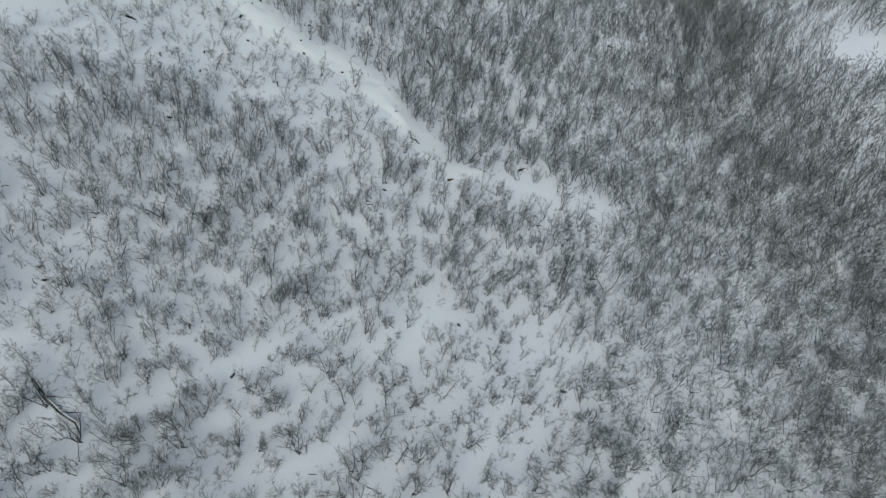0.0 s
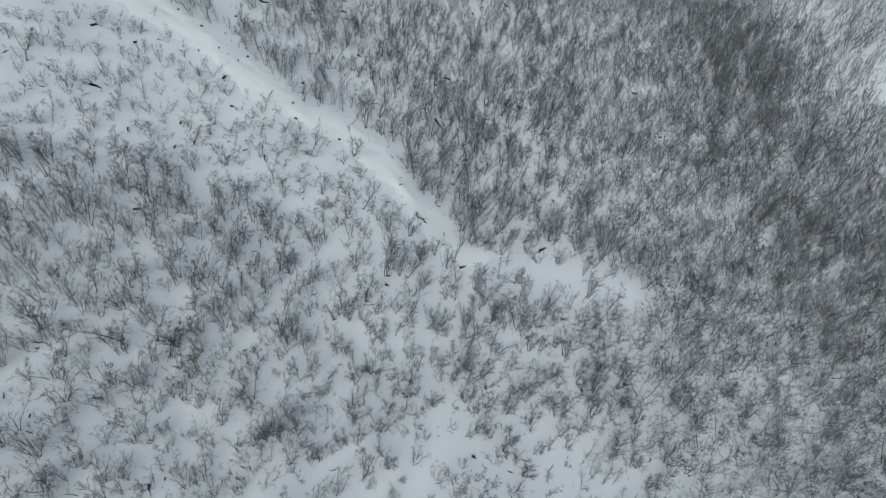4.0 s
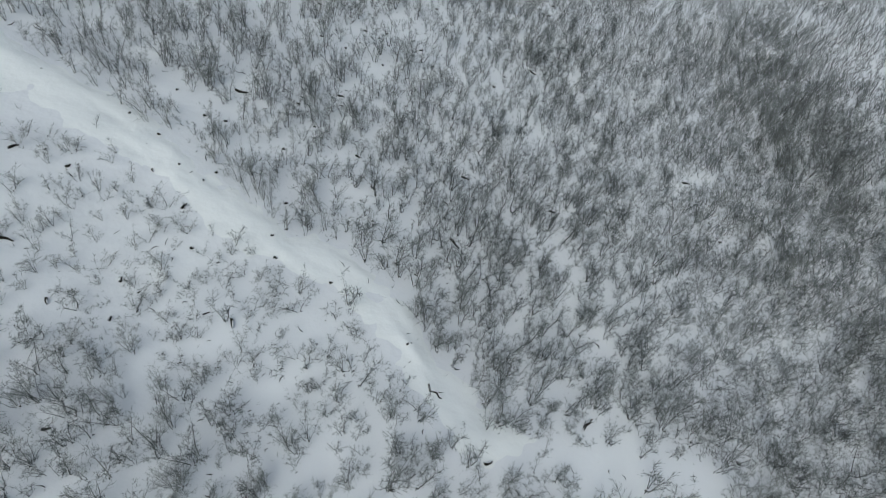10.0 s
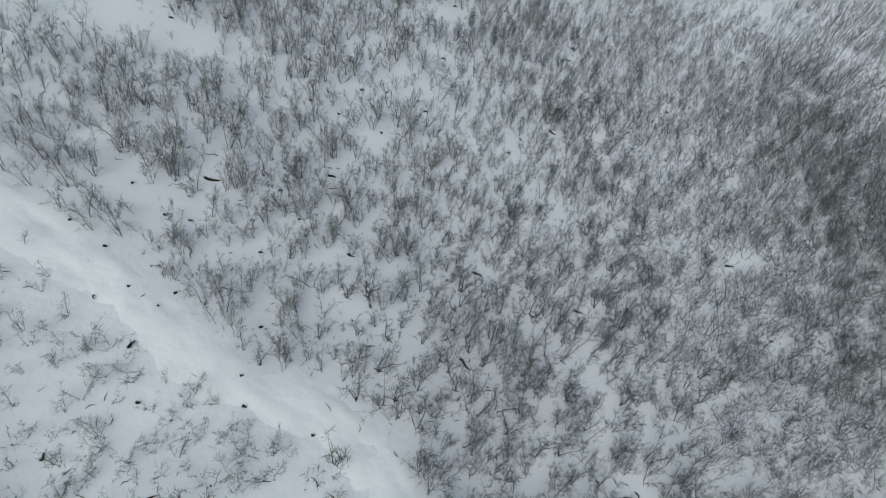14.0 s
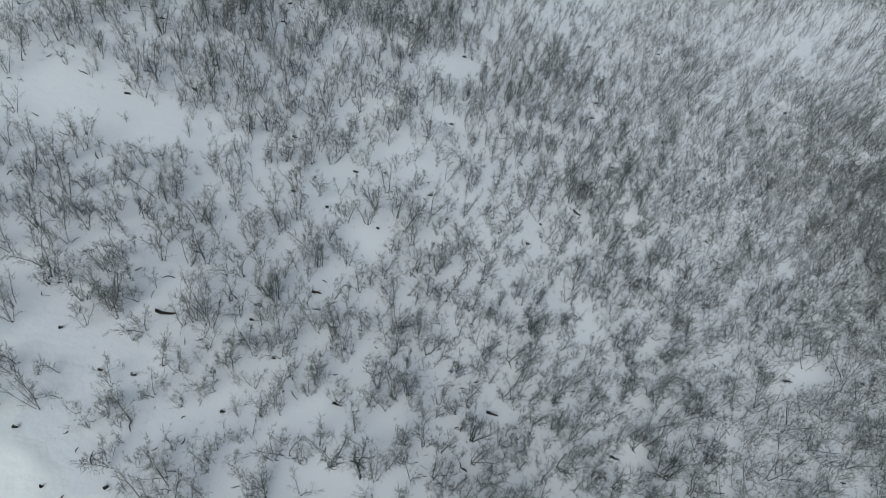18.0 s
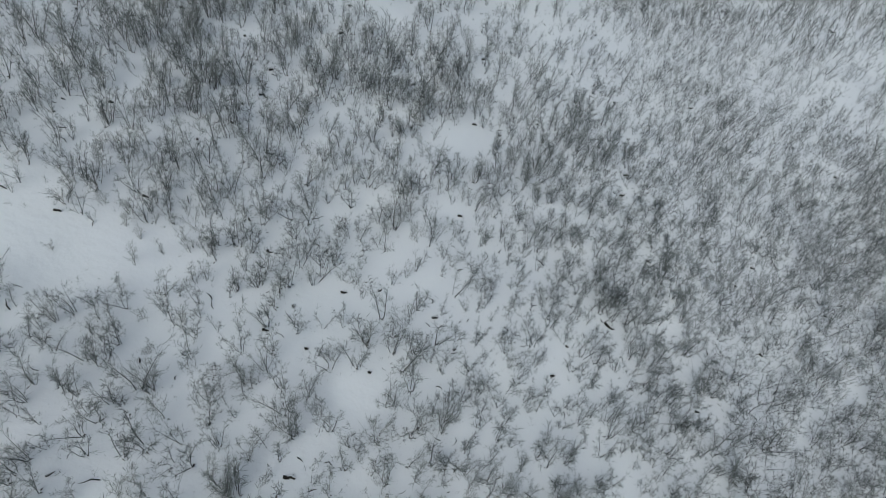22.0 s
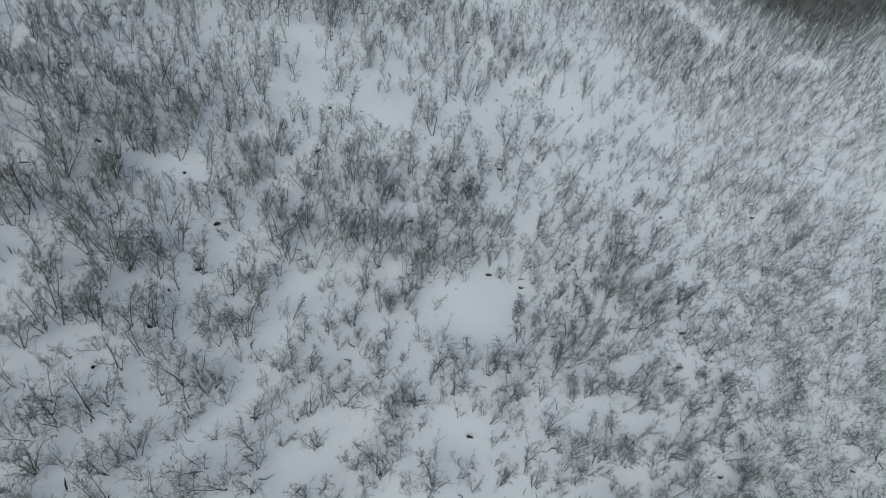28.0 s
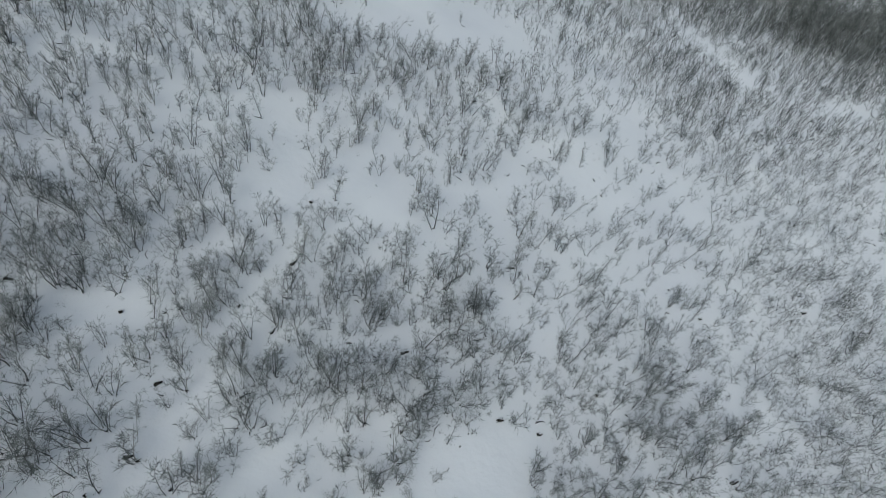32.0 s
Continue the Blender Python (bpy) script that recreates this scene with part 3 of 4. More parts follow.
NOTED_TREES["north"] = [(-17.0, 169.7, 6.7), (-12.9, 168.3, 5.3), (-14.2, 164.5, 4.5), (-14.7, 160.1, 6.4), (-19.8, 163.4, 5.8), (-21.2, 157.8, 5.0), (-9.6, 162.1, 6.7),
    (-7.9, 160.1, 6.0), (-11.2, 158.2, 6.9), (-36.9, 155.1, 4.5), (-36.8, 168.5, 3.6), (-32.9, 161.9, 3.8), (-23.9, 154.0, 6.5), (-41.5, 160.2, 3.6), (-13.7, 151.5, 7.4),
    (-18.9, 152.8, 6.5), (19.6, 173.8, 6.0)]
NOTED_TREES["far"] = [(-30.9, 166.0, 5.8), (-7.9, 178.1, 6.8), (-38.8, 174.5, 3.7), (-38.8, 172.0, 3.6), (-29.6, 172.0, 5.4), (-22.2, 174.7, 5.6), (-10.7, 180.3, 5.6),
    (-24.8, 182.5, 4.5), (-32.9, 180.1, 3.8), (-2.6, 190.4, 4.7), (10.1, 190.4, 4.9), (-33.7, 177.4, 4.3), (2.3, 186.7, 4.9), (-15.7, 243.5, 3.7), (-10.7, 247.9, 3.4),
    (-26.0, 234.1, 3.3), (12.6, 185.2, 5.9), (-13.3, 170.0, 8.2)]
NOTED_TREES["terrace_b"] = [(-50.4, 166.2, 3.1), (-44.8, 159.4, 2.7), (-27.9, 161.1, 4.0), (-41.6, 164.7, 2.7), (-50.7, 176.8, 3.3), (-13.3, 154.0, 4.5), (-16.8, 147.1,
    4.5), (-36.4, 140.5, 2.6), (-34.2, 139.5, 2.8), (-40.3, 143.3, 2.9), (-22.8, 148.3, 5.2), (-30.0, 147.8, 4.2), (-29.6, 134.0, 3.2), (-33.7, 132.7, 3.0)]
NOTED_TREES["foot_b"] = [(27.6, 103.8, 8.8), (30.8, 102.6, 8.8), (-25.8, 113.5, 4.4), (-13.6, 105.0, 8.8), (-36.5, 105.5, 3.2), (-30.1, 99.5, 3.4), (-31.4, 103.1, 2.9),
    (-17.9, 98.8, 6.6), (-14.1, 100.1, 5.4), (-12.5, 101.5, 4.9), (-9.6, 102.1, 5.6), (-7.3, 100.9, 5.9), (-16.2, 96.7, 4.9), (-11.7, 96.4, 8.4), (7.6, 111.3, 6.8),
    (14.6, 111.3, 6.8), (42.6, 116.1, 6.1), (9.6, 105.1, 7.2), (-18.3, 104.2, 5.2), (-28.3, 106.9, 3.9)]
NOTED_TREES["crest_b"] = [(42.6, 109.1, 7.0), (-33.3, 63.9, 3.8), (-0.0, 65.8, 5.9), (1.8, 87.7, 6.7), (-46.5, 85.2, 2.5), (-44.7, 84.4, 2.6)]
NOTED_TREES["knoll_b"] = [(28.6, 32.5, 7.7), (30.5, 110.4, 5.7), (9.3, 98.9, 5.3), (-14.6, 59.2, 6.2), (-11.0, 62.5, 5.8)]
STAND_Y = (20, 40, 60, 80, 100, 120, 140, 160, 180, 200, 220, 240, 260, 280, 300, 320)
STANDS = {}
STANDS[-60] = (0.30, 0.27, 0.33, -0.60, -0.60, -0.57, 0.11, 0.52, 0.51, 0.16, -0.03, 0.04, 0.15, 0.18, 0.17, 0.17)
STANDS[-45] = (0.91, 0.57, 0.87, 0.28, -0.42, 0.54, 0.77, 0.70, 1.18, 0.07, -0.02, 0.04, 0.26, 0.22, 0.21, 0.20)
STANDS[-30] = (1.00, 0.91, 1.11, 0.42, 0.70, 0.80, 0.56, 0.69, 1.00, -0.42, 0.39, 0.26, 0.40, 0.32, 0.27, 0.23)
STANDS[-15] = (0.10, 0.51, 1.10, -0.24, -0.04, 0.96, -0.42, 0.77, 1.14, -0.60, 0.10, 0.34, 0.32, 0.41, 0.33, 0.32)
STANDS[0] = (0.04, 0.17, 0.97, 1.04, 0.91, 0.99, 0.54, 0.58, 1.14, -0.60, -0.18, 0.24, 0.29, 0.45, 0.46, 0.39)
STANDS[15] = (0.22, 0.11, 0.62, 0.69, 0.04, 0.81, 0.67, 0.87, 1.18, -0.53, -0.31, 0.09, 0.42, 0.41, 0.58, 0.52)
STANDS[30] = (0.55, 0.35, 0.47, 0.78, 0.32, 1.00, 1.08, 1.16, 1.28, 0.32, 0.06, 0.51, 0.81, 0.70, 0.76, 0.68)
STANDS[45] = (0.73, 0.69, 1.18, 1.28, 1.01, 1.33, 1.39, 1.30, 1.19, 0.95, 0.68, 0.67, 0.67, 0.71, 0.72, 0.72)
STANDS[60] = (0.56, 0.66, 1.10, 1.03, 0.70, 0.92, 1.16, 1.19, 0.97, 0.12, 0.17, 0.55, 0.59, 0.63, 0.68, 0.71)
STANDS[75] = (0.25, 0.51, 0.89, 0.78, 0.47, 0.40, 0.53, 0.55, 0.43, -0.26, -0.45, -0.19, 0.38, 0.59, 0.64, 0.68)
STANDS[90] = (0.18, 0.19, 0.25, 0.70, 0.43, 0.12, -0.04, -0.20, -0.16, -0.20, -0.27, -0.38, -0.19, 0.34, 0.61, 0.66)
STANDS[105] = (0.11, 0.09, 0.07, -0.01, -0.01, 0.20, -0.01, -0.22, -0.22, -0.07, 0.07, -0.17, -0.24, -0.15, 0.54, 0.65)
STANDS[120] = (0.08, 0.07, 0.02, -0.07, -0.17, -0.34, -0.19, -0.05, -0.13, -0.23, -0.25, -0.07, 0.11, 0.23, 0.41, 0.53)
LOGS = {}
LOGS["south"] = [(-46.1, 83.8, 1.8, 2), (-4.7, 77.7, 2.7, -38), (1.2, 70.9, 1.3, 19), (13.2, 77.1, 2.5, 49), (2.1, 45.6, 0.7, -11), (16.0, 38.7, 1.0, 9), (-23.2, 33.6,
    1.0, 74), (-42.3, 39.8, 0.5, 19), (46.2, 29.2, 1.3, -5), (-31.3, 88.4, 0.6, 18), (-25.7, 80.7, 1.4, -75), (-7.7, 82.7, 1.0, 25), (23.0, 57.7, 1.4, 12), (-37.4, 27.1,
    7.5, -39), (32.2, 75.1, 0.8, -29)]
LOGS["shoulder"] = [(-41.1, 78.6, 0.9, -65), (-2.5, 99.4, 2.3, -44), (-19.7, 121.7, 1.3, -2), (37.7, 123.3, 1.8, 10), (-23.1, 89.8, 0.6, 7), (-49.5, 94.6, 1.2, 46),
    (-38.2, 102.6, 0.5, -2), (-37.2, 67.3, 0.9, 27), (-36.1, 78.5, 0.7, 75), (15.2, 66.2, 1.0, 7)]
LOGS["bowl"] = [(-36.5, 82.9, 0.8, 84), (-23.9, 92.6, 0.5, 16), (-16.9, 88.4, 0.5, 18), (-33.2, 93.3, 1.1, 70), (-6.1, 156.4, 0.8, -1), (-23.4, 98.3, 0.6, 51), (-44.7,
    94.5, 0.8, 73)]
LOGS["middle"] = [(-38.6, 111.3, 0.4, 16), (-4.3, 175.8, 1.0, 31), (-8.5, 140.5, 0.9, 21), (-14.4, 132.5, 0.5, 41), (61.5, 187.2, 1.1, 16), (-24.1, 134.2, 0.8, -5),
    (-34.8, 108.5, 0.5, 1), (-25.2, 107.2, 0.6, 22), (-18.0, 140.9, 0.9, 10), (-16.1, 110.0, 0.9, -5), (-14.5, 142.3, 0.6, 23), (-24.8, 116.5, 0.6, -8)]
LOGS["saddle"] = [(-24.8, 186.9, 1.1, 55), (-44.0, 156.1, 0.7, 33), (19.6, 174.5, 1.4, 20), (-43.0, 140.7, 0.8, 9), (-20.3, 133.3, 0.5, 14), (4.4, 136.7, 0.8, 21), (21.6,
    136.1, 0.7, -23), (-37.4, 145.3, 0.8, -5), (18.0, 169.5, 1.2, 19), (-22.3, 137.6, 0.4, -61)]
LOGS["north"] = [(-25.0, 179.2, 0.9, 63), (-13.5, 180.3, 1.2, 35), (-0.5, 175.4, 0.8, 13), (-7.8, 225.4, 1.0, 37), (-31.4, 166.2, 0.8, 29), (-33.0, 159.3, 0.6, 6),
    (-43.2, 177.0, 0.8, 24), (21.0, 194.7, 0.7, 7), (19.7, 157.3, 0.8, 9), (-35.3, 154.8, 0.3, 77), (-35.9, 177.1, 0.4, 43)]
LOGS["far"] = [(-28.1, 180.7, 0.4, 55), (-24.8, 195.2, 0.5, 27), (-31.5, 172.0, 0.8, 53), (37.0, 199.5, 1.1, 14), (-2.8, 194.7, 0.9, 8), (-32.8, 163.2, 0.3, -45), (-22.7,
    199.7, 0.6, 28), (5.8, 180.8, 0.5, 13)]
LOGS["terrace_b"] = [(12.2, 145.0, 1.8, -29), (36.6, 160.7, 0.8, -12), (32.9, 145.7, 0.7, -41), (88.2, 249.7, 2.1, 5), (-25.6, 143.1, 0.8, -19), (-51.9, 168.9, 0.4, 21),
    (6.5, 140.9, 0.5, -34), (32.7, 156.5, 0.5, -43), (-6.3, 137.3, 0.5, 37)]
LOGS["foot_b"] = [(-32.4, 108.7, 0.6, -8), (-31.3, 99.5, 0.5, 50), (-37.3, 97.0, 0.5, -66), (-35.0, 98.8, 0.3, 8), (-32.2, 97.6, 0.3, 81), (49.1, 124.7, 0.7, -48), (40.6,
    111.2, 0.8, -2), (-31.8, 115.0, 2.2, 8), (-0.9, 112.5, 1.7, -9), (12.3, 110.1, 1.4, -16), (-41.8, 104.5, 0.4, 19), (-22.2, 113.2, 0.5, 5)]
LOGS["crest_b"] = [(-8.7, 65.5, 0.8, -11)]


def eased(u, knee):
    """u, held back smoothly beyond the knee, so that the far hills level out."""
    a = np.abs(u)
    over = np.maximum(a - knee, 0.0)
    return np.sign(u) * (np.minimum(a, knee) + 1.2 * (1 - np.exp(-over / 1.2)))


def ridge_offset(x, y):
    """Distance to the crest of the snow ridge; positive on its wooded side."""
    best, side = np.full(np.shape(x), 1e9), np.zeros(np.shape(x))
    for (ax, ay), (bx, by) in zip(RIDGE, RIDGE[1:]):
        dx, dy = bx - ax, by - ay
        s = np.clip(((x - ax) * dx + (y - ay) * dy) / (dx * dx + dy * dy), 0, 1)
        px, py = x - ax - s * dx, y - ay - s * dy
        d = np.hypot(px, py)
        near = d < best
        best = np.where(near, d, best)
        side = np.where(near, np.sign(dx * py - dy * px), side)
    return best * side


def swell(x, y, step, seed):
    """Smooth rolling value noise, -1 to 1."""
    def knot(i, j):
        h = np.sin(i * 127.1 + j * 311.7 + seed * 74.7) * 43758.5453
        return 2 * (h - np.floor(h)) - 1
    u, v = x / step, y / step
    i, j = np.floor(u), np.floor(v)
    fu, fv = u - i, v - j
    fu, fv = fu * fu * (3 - 2 * fu), fv * fv * (3 - 2 * fv)
    low = knot(i, j) * (1 - fu) + knot(i + 1, j) * fu
    high = knot(i, j + 1) * (1 - fu) + knot(i + 1, j + 1) * fu
    return low * (1 - fv) + high * fv


def height(x, y):
    x, y = np.asarray(x, float), np.asarray(y, float)
    u, v = eased(x / 50, 2.2), eased((y - 130) / 100, 2.2)
    z = -5.1 - 17.3 * u + 7.7 * v + 3.4 * u * u - 0.41 * u * v - 3.46 * v * v
    z = z + 0.35 * swell(x, y, 9.0, 1) + 0.16 * swell(x, y, 3.7, 2) + 0.07 * swell(x, y, 1.6, 3)
    d = ridge_offset(x, y)
    berm = np.where(d < 0, np.exp(-(d / 4.5) ** 2), np.exp(-(d / 4.0) ** 2))
    return z + 0.45 * berm + 0.10 * berm * swell(x, y, 2.2, 4)


def rise(u, width):
    return 1 / (1 + np.exp(-u / width))


def in_ellipse(x, y, spot):
    cx, cy, a, b, turn = spot[:5]
    c, s = math.cos(radians(turn)), math.sin(radians(turn))
    dx, dy = x - cx, y - cy
    return ((dx * c + dy * s) / a) ** 2 + ((dy * c - dx * s) / b) ** 2


def drift_width(x):
    """How far the bare snow reaches down the open side of the ridge."""
    tail = 1 / (1 + np.exp(-(x - 7) / 1.2))
    return (1.3 + 0.045 * np.maximum(-x, 0) + 1.6 / (1 + np.exp(-(x + 6) / 2))) * (1 - tail) + 1.0 * tail


def tree_cover(x, y):
    """How thick the wood stands, 0 to 1."""
    d = 0.76 + 0.08 * swell(x, y, 21.0, 5) + 0.12 * swell(x, y, 7.5, 6) + 0.2 * swell(x, y, 4.4, 8)
    d = d - 0.12 / (1 + np.exp(-(x - 2) / 6)) / (1 + np.exp(-(y - 192 - 0.3 * (x - 20)) / 6))
    # how thickly each stand grows
    cols, rows_y = np.array(sorted(STANDS)), np.array(STAND_Y)
    grid = np.array([STANDS[c] for c in cols])
    fi, fj = np.clip((x - cols[0]) / (cols[1] - cols[0]), 0, len(cols) - 1.001), np.clip((y - rows_y[0]) / (rows_y[1] - rows_y[0]), 0, len(rows_y) - 1.001)
    i, j = fi.astype(int), fj.astype(int)
    fi, fj = fi - i, fj - j
    d = d + (grid[i, j] * (1 - fi) + grid[i + 1, j] * fi) * (1 - fj) + (grid[i, j + 1] * (1 - fi) + grid[i + 1, j + 1] * fi) * fj
    for spots in THICKETS.values():
        for spot in spots:
            d = d + (0.28 - 0.13 * rise(x - 45, 4)) * spot[5] * np.exp(-in_ellipse(x, y, spot))
    side = ridge_offset(x, y)
    d = d + 0.3 * np.exp(-((side - 4.8) / 2.6) ** 2) * (side > 1.7) * (x < 5)
    open_slope = (side < 0) & (x < 10) & (y > 55)
    d = np.where(open_slope, d * (0.95 + 0.05 / (1 + np.exp(-(70 + 0.25 * (-25 - x) - y) / 4))), d)
    d = np.where((side > 0) & (x < 30), np.maximum(d, 0.4 + 0.16 * swell(x, y, 4.4, 8)), d)
    ragged = np.maximum(1.15 + 0.75 * swell(x, y, 2.6, 12) + 0.45 * swell(x, y, 5.0, 13), 0.1)
    bare = np.zeros(np.shape(x))
    for spots in CLEARINGS.values():
        for spot in spots:
            q = in_ellipse(x, y, spot) * ragged
            bare = np.maximum(bare, 0.98 * np.exp(-(q ** 3) * 0.7) if spot[5] == 1 else 0.5 * spot[5] * np.exp(-(q ** 2) * 0.9))
    d = d * (1 - bare)
    band = drift_width(x)
    verge = np.clip((-side - band) / 2.0, 0.3, 1)
    d = np.where((side < 0.7 + 1.4 * rise(-4 - x, 2) + 0.5 * swell(x, y, 3.0, 27)) & (side > -12) & (x < 18), d * np.where(side > -band, 0.05, verge), d)
    return np.clip(d, 0, 1.7)


def mesh_of(name, shape, mat):
    me = bpy.data.meshes.new(name)
    v, f = shape
    me.vertices.add(len(v))
    me.vertices.foreach_set("co", v.astype(np.float32).ravel())
    me.loops.add(f.size)
    me.loops.foreach_set("vertex_index", f.ravel().astype(np.int32))
    me.polygons.add(len(f))
    me.polygons.foreach_set("loop_start", np.arange(0, f.size, 3, dtype=np.int32))
    me.update(calc_edges=True)
    me.materials.append(mat)
    return me


# ---- ground ----
def build_ground():
    def axis(lo, hi, step):
        inner = np.arange(lo, hi + step / 2, step)
        far = np.array([4, 10, 20, 40, 80, 150, 300, 600, 1200, 2400.0])
        return np.concatenate((lo - far[::-1], inner, hi + far))
    xs, ys = axis(-85, 160, 1.5), axis(0, 345, 1.5)
    gx, gy = np.meshgrid(xs, ys)
    co = np.stack((gx, gy, height(gx, gy)), -1).reshape(-1, 3)
    w, h = len(xs), len(ys)
    i = (np.arange(h - 1)[:, None] * w + np.arange(w - 1)[None]).ravel()
    quads = np.stack((i, i + 1, i + 1 + w, i + w), -1)
    me = bpy.data.meshes.new("ground")
    me.vertices.add(len(co))
    me.vertices.foreach_set("co", co.ravel())
    me.loops.add(quads.size)
    me.loops.foreach_set("vertex_index", quads.ravel().astype(np.int32))
    me.polygons.add(len(quads))
    me.polygons.foreach_set("loop_start", np.arange(0, quads.size, 4, dtype=np.int32))
    me.update(calc_edges=True)
    me.polygons.foreach_set("use_smooth", np.ones(len(quads), bool))
    me.materials.append(SNOW)
    return tagged(new("ground", me), "snow-covered steep hillside with drifted ridge and small hollows", "ground", kind="structure")


build_ground()


# ---- wind-drifted snow along the ridge ----
def build_drift():
    pts = np.array(RIDGE)
    run = np.concatenate(([0], np.cumsum(np.hypot(*np.diff(pts, axis=0).T))))
    s = np.arange(0, run[-1], 0.4)
    cx, cy = np.interp(s, run, pts[:, 0]), np.interp(s, run, pts[:, 1])
    soft = np.ones(13) / 13
    cx[6:-6], cy[6:-6] = np.convolve(cx, soft, "valid"), np.convolve(cy, soft, "valid")
    tx, ty = np.gradient(cx), np.gradient(cy)
    length = np.hypot(tx, ty)
    nx, ny = -ty / length, tx / length
    across = np.linspace(-1, 1, 25)
    out = (drift_width(cx) + 1.2) * (1 + 0.35 * swell(s, 0 * s, 4.0, 21) + 0.2 * swell(s, 0 * s, 1.5, 22))
    lip = (2.4 + 0.9 * rise(-4 - cx, 2)) * (1 + 0.3 * swell(s, 0 * s, 3.0, 23) + 0.25 * swell(s, 0 * s, 1.2, 24))
    fade = np.clip((run[-1] - s) / 3.0, 0.15, 1)
    u = np.where(across[None] < 0, across[None] * (out * fade)[:, None], across[None] * (lip * fade)[:, None])
    x, y = cx[:, None] + u * nx[:, None], cy[:, None] + u * ny[:, None]
    ripple = 0.09 * swell(s[:, None] / 3.5 + 0 * u, u, 1.1, 25) + 0.08 * swell(s[:, None] / 2 + 0 * u, u, 2.4, 26)
    swell_up = np.clip((9 - cx) / 7, 0, 1)[:, None]
    z = height(x, y) + swell_up * (0.17 + ripple) * (1 - across[None] ** 2) ** 1.5 - 0.05 - 0.1 * (1 - swell_up)
    w = len(across)
    i = (np.arange(len(s) - 1)[:, None] * w + np.arange(w - 1)[None]).ravel()
    tris = np.concatenate((np.stack((i, i + w, i + 1), -1), np.stack((i + 1, i + w, i + w + 1), -1)))
    me = mesh_of("snow_drift", (np.stack((x, y, z), -1).reshape(-1, 3), tris), SKYLIT_DRIFT_SNOW)
    me.polygons.foreach_set("use_smooth", np.ones(len(tris), bool))
    return tagged(new("snow_drift", me), "smooth white wind-drifted snow crest along the ridge", "snow drift", kind="structure")



build_drift()


# ---- shapes of wood: every shape is (verts, triangles) ----
def tube(points, radii, sides=3):
    """A tapered branch through the points, closed to a tip where the last radius is 0."""
    points = np.asarray(points, float)
    run = points[-1] - points[0]
    run = run / (np.linalg.norm(run) + 1e-9)
    a = np.cross(run, (0.31, 0.87, 0.11) if abs(run[2]) > 0.8 else (0, 0, 1.0))
    a /= np.linalg.norm(a)
    b = np.cross(run, a)
    ang = np.arange(sides) * 2 * math.pi / sides
    ring = np.cos(ang)[:, None] * a + np.sin(ang)[:, None] * b
    verts, tris = [], []
    for k, (p, r) in enumerate(zip(points, radii)):
        if r <= 0:
            top, base = sides * k, sides * (k - 1)
            verts.append(p[None])
            tris += [(base + s, base + (s + 1) % sides, top) for s in range(sides)]
            break
        verts.append(p + ring * r)
        if k:
            o, q = sides * (k - 1), sides * k
            for s in range(sides):
                t = (s + 1) % sides
                tris += [(o + s, o + t, q + t), (o + s, q + t, q + s)]
    return np.concatenate(verts), np.array(tris, int)


def sliver(p, tip, width, rng):
    """One hair-thin twig, seen only from afar."""
    run = tip - p
    side = np.cross(run, rng.normal(0, 1, 3))
    side *= width / (np.linalg.norm(side) + 1e-9)
    return np.array((p - side, p + side, tip)), np.array(((0, 1, 2),))


def joined(shapes):
    verts, tris, n = [], [], 0
    for v, f in shapes:
        verts.append(v)
        tris.append(f + n)
        n += len(v)
    return np.concatenate(verts), np.concatenate(tris)


def bend(p, way, length, rng, n, lift=0.25, wander=0.22):
    """Points of a wood stem from p along way, that bends upward as it grows."""
    out, d = [np.array(p, float)], np.array(way, float)
    for _ in range(n):
        d = d + rng.normal(0, wander, 3) + (0, 0, lift)
        d /= np.linalg.norm(d)
        out.append(out[-1] + d * length / n)
    return out


def ribbon(points, width, rng):
    """A thin curved branchlet that narrows to a tip."""
    points = np.asarray(points)
    side = np.cross(points[-1] - points[0], rng.normal(0, 1, 3))
    side *= width / (np.linalg.norm(side) + 1e-9)
    n, verts, tris = len(points) - 1, [], []
    for k in range(n):
        taper = 1 - 0.75 * k / n
        verts += [points[k] - side * taper, points[k] + side * taper]
    verts.append(points[-1])
    for k in range(n - 1):
        tris += [(2 * k, 2 * k + 1, 2 * k + 3), (2 * k, 2 * k + 3, 2 * k + 2)]
    tris.append((2 * n - 2, 2 * n - 1, 2 * n))
    return np.array(verts), np.array(tris)


